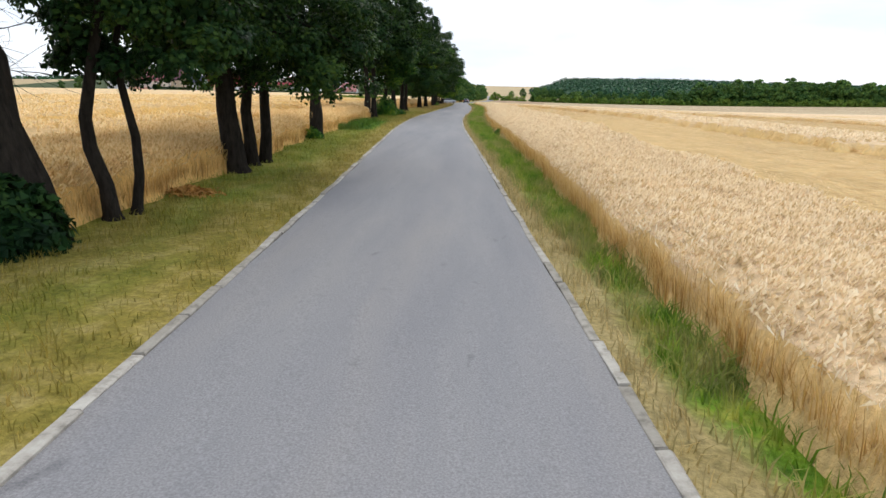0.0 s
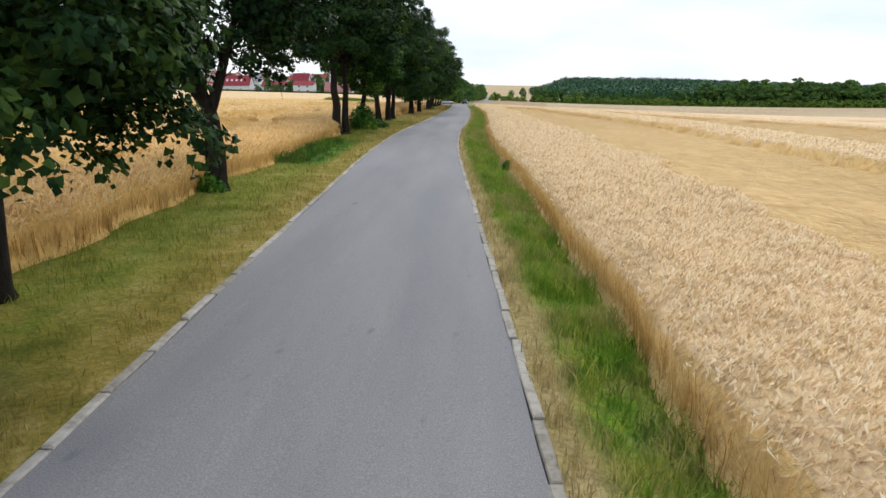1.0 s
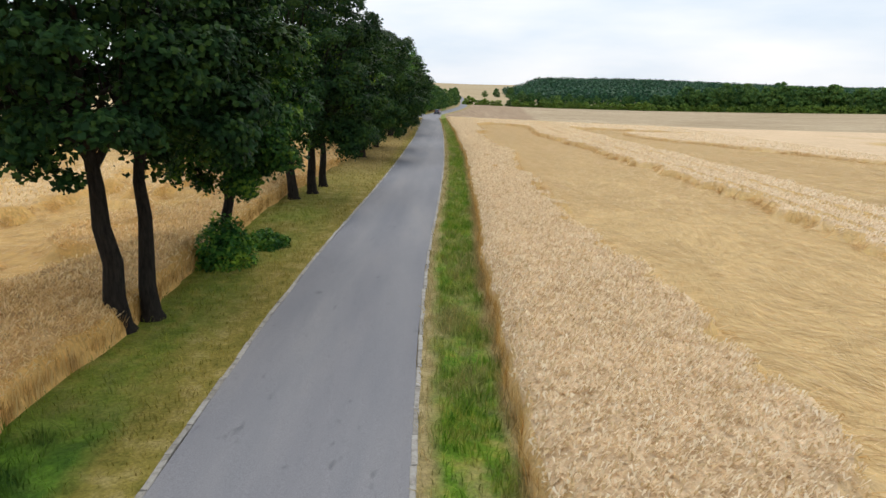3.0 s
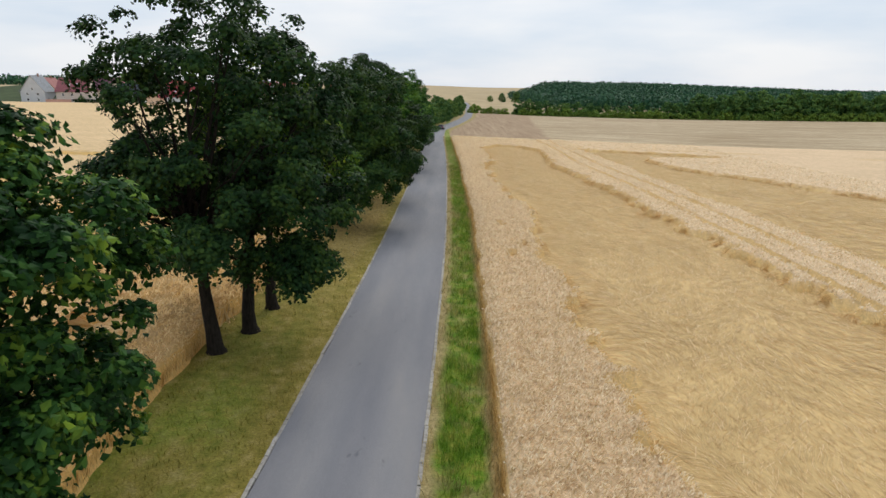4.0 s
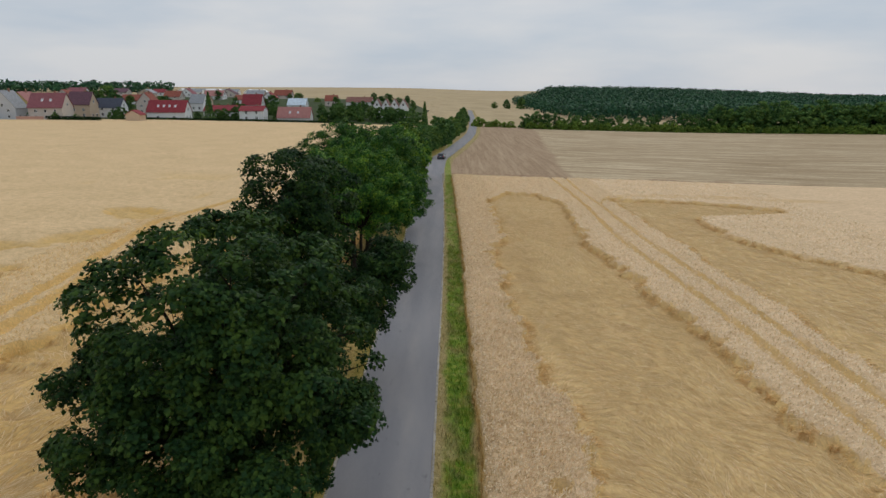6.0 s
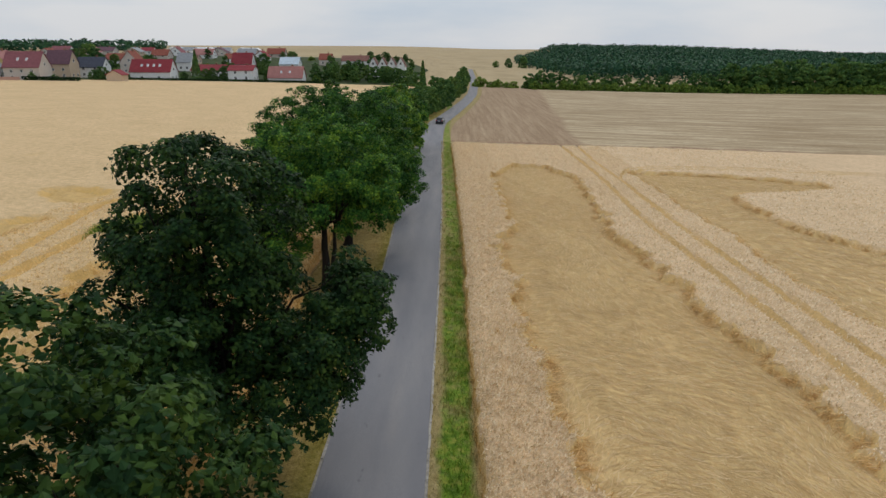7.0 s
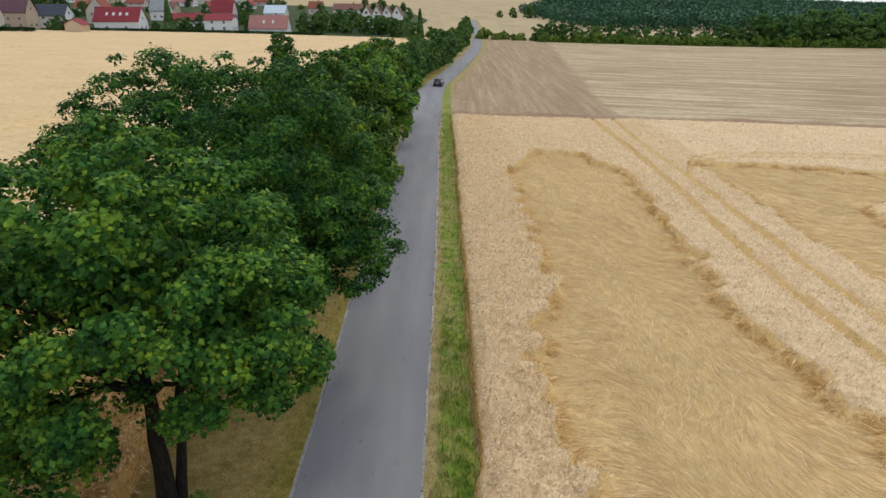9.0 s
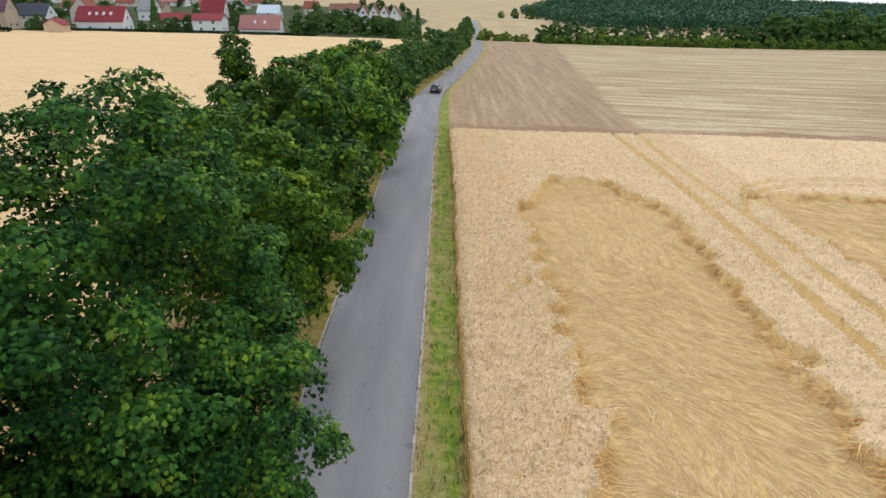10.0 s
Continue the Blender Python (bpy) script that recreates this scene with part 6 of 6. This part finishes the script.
# a heap of dry leaves and cut straw under the trees
r = np.random.default_rng(95)
m = 700
rad, ang = np.abs(r.normal(0, 0.26, m)), r.uniform(0, 2 * np.pi, m)
hx, hy = -3.3 + rad * np.cos(ang) * 1.3, 0.8 + rad * np.sin(ang)
hz = lie(hx, hy) + 0.05 + 0.16 * np.exp(-(rad / 0.3) ** 2) * r.random(m)
v, f = leaves(r, np.stack([hx, hy, hz], -1), np.tile([0.0, 0.0, 1.0], (m, 1)), 0.11)
tagged(new("leaf_heap", make_mesh("leaf_heap", v, f, plain("dry_orange_leaves", (0.40, 0.20, 0.05), 0.8, 0.4, 8.0), smooth=False)), "small heap of dry orange-brown leaves on the verge", "leaf heap", kind="stuff")

# green weeds growing through the lodged crop
r = np.random.default_rng(96)
m = 9000
rad, ang = np.sqrt(r.random(m)), r.uniform(0, 2 * np.pi, m)
wx = -22.0 + rad * np.cos(ang) * 4.6 + r.normal(0, 0.4, m)
wy = 128.2 + rad * np.sin(ang) * 2.6 - 0.6 * (wx + 21.5) * -0.9 + r.normal(0, 0.4, m)
keep = fbm(wx * 0.6, wy * 0.6, 97) > 0.4
wx, wy = wx[keep], wy[keep]
m = len(wx)
tall = r.uniform(0.6, 1.25, m)
a = r.uniform(0, 2 * np.pi, m)
v, f = blades(np.stack([wx, wy, lie(wx, wy) + crop_left(wx, wy) * 0.5], -1), tall, r.uniform(0.05, 0.12, m), np.stack([np.cos(a), np.sin(a)], -1) * (tall * r.uniform(0.2, 0.7, m))[:, None], r.uniform(0, np.pi, m))
tagged(new("field_weeds", make_mesh("field_weeds", v, f, LEAF_BUSH, smooth=False)), "patch of green weeds growing through the lodged wheat", "weeds", kind="stuff")

# ---- cars ----
TYRE = plain("tyre_rubber", (0.02, 0.02, 0.02), 0.9, 0.2)
RIM = plain("alloy_rim", (0.4, 0.4, 0.42), 0.35, 0.1, 3.0, 0.5, 0.9)
CARGLASS = plain("car_glass", (0.015, 0.018, 0.022), 0.08, 0.1, 2.0, 0.6)
RED = plain("red_lens", (0.45, 0.015, 0.015), 0.25, 0.1, 3.0, 0.5)
CLEAR = plain("clear_lens", (0.7, 0.7, 0.72), 0.2, 0.1, 3.0, 0.5)
PLATE = plain("plate_white", (0.75, 0.75, 0.75), 0.5, 0.05)
BAR = plain("plate_bar", (0.03, 0.03, 0.03), 0.6, 0.05)
PLASTIC = plain("black_trim", (0.025, 0.025, 0.027), 0.6, 0.2)


def loft(sections):
    """A closed skin through rings of equal length."""
    bm = bmesh.new()
    rings = [[bm.verts.new(p) for p in s] for s in sections]
    k = len(rings[0])
    for a, c in zip(rings, rings[1:]):
        for i in range(k):
            bm.faces.new((a[i], a[(i + 1) % k], c[(i + 1) % k], c[i]))
    bm.faces.new(rings[0][::-1]), bm.faces.new(rings[-1])
    bmesh.ops.recalc_face_normals(bm, faces=bm.faces)
    for f in bm.faces:
        f.smooth = True
    return bm


def ring(y, half, z0, z1, soft=0.12):
    return [(-half, y, z0 + soft), (-half + soft, y, z0), (half - soft, y, z0), (half, y, z0 + soft), (half, y, z1 - soft), (half - soft, y, z1), (-half + soft, y, z1), (-half, y, z1 - soft)]


def car(x, y, turn, paint, label):
    """An estate car, its front along +y."""
    root = new("car")
    root.matrix_world = pose(x, y, float(lie(x, y)) + 0.03, 0, 0, turn)
    body = part("body", loft([ring(-2.15, 0.72, 0.42, 0.86), ring(-2.08, 0.84, 0.30, 0.98), ring(-1.2, 0.89, 0.24, 1.0), ring(0.9, 0.89, 0.24, 0.98), ring(1.7, 0.86, 0.26, 0.86), ring(2.08, 0.74, 0.34, 0.72)]), paint, root)
    part("cabin", loft([ring(-1.98, 0.70, 0.96, 1.02, 0.02), ring(-1.72, 0.66, 0.96, 1.42, 0.05), ring(-1.2, 0.66, 0.96, 1.49, 0.06), ring(0.1, 0.66, 0.96, 1.47, 0.06), ring(0.95, 0.72, 0.94, 1.0, 0.02)]), CARGLASS, root, "dark tinted glass")
    part("roof", loft([ring(-1.74, 0.60, 1.40, 1.46, 0.02), ring(-1.2, 0.63, 1.46, 1.53, 0.03), ring(0.0, 0.62, 1.45, 1.51, 0.02), ring(0.18, 0.58, 1.41, 1.45, 0.02)]), paint, root)
    for sx in (-1, 1):
        for wy in (-1.28, 1.35):
            bm = bmesh.new()
            bmesh.ops.create_cone(bm, cap_ends=True, segments=18, radius1=0.31, radius2=0.31, depth=0.2)
            bmesh.ops.rotate(bm, verts=bm.verts, matrix=Matrix.Rotation(radians(90), 3, "Y"))
            w = part("wheel", bm, TYRE, root)
            w.matrix_local = Matrix.Translation((sx * 0.80, wy, 0.31))
            bm = bmesh.new()
            bmesh.ops.create_cone(bm, cap_ends=True, segments=14, radius1=0.2, radius2=0.17, depth=0.03)
            bmesh.ops.rotate(bm, verts=bm.verts, matrix=Matrix.Rotation(radians(90 * sx), 3, "Y"))
            rim = part("rim", bm, RIM, w)
            rim.matrix_local = Matrix.Translation((sx * 0.112, 0, 0))
        bm = bmesh.new()
        box(bm, sx * 0.72 - 0.11, sx * 0.72 + 0.11, -2.13, -2.02, 0.72, 0.98)
        part("tail_light", bm, RED, root, "red tail light")
        bm = bmesh.new()
        box(bm, sx * 0.62 - 0.14, sx * 0.62 + 0.14, 1.95, 2.06, 0.56, 0.70)
        part("headlight", bm, CLEAR, root, "clear headlight")
        bm = bmesh.new()
        box(bm, sx * 0.98 - 0.09, sx * 0.98 + 0.09, 0.62, 0.72, 0.95, 1.08)
        part("mirror", bm, paint, root)
        bm = bmesh.new()
        box(bm, sx * 0.56 - 0.02, sx * 0.56 + 0.02, -1.5, -0.1, 1.53, 1.56)
        part("roof_rail", bm, PLASTIC, root)
    bm = bmesh.new()
    box(bm, -0.8, 0.8, -2.2, -2.06, 0.36, 0.56)
    part("bumper", bm, PLASTIC, root, "black rear bumper")
    bm = bmesh.new()
    box(bm, -0.26, 0.26, -2.19, -2.16, 0.66, 0.78)
    pl = part("number_plate", bm, PLATE, root, "white plate with a dark bar")
    bm = bmesh.new()
    box(bm, -0.2, 0.2, -2.196, -2.188, 0.69, 0.75)
    part("bar", bm, BAR, pl)
    tagged(root, label, "car")


def paint_mat(name, col):
    mat = plain(name, col, 0.3, 0.06, 1.5, 0.5, 0.2)
    mat.node_tree.nodes["Principled BSDF"].inputs["Coat Weight"].default_value = 0.6
    return mat


car(float(road_x(233)) + 0.75, 233, -6, paint_mat("dark_blue_paint", (0.012, 0.02, 0.045)), "dark blue estate car driving along the road")
car(-6.1, 214.0, -78, paint_mat("silver_paint", (0.34, 0.36, 0.38)), "silver car waiting at the junction lane")
car(float(road_x(455)) + 0.3, 455, 178, paint_mat("white_paint", (0.7, 0.7, 0.7)), "white car far along the road")
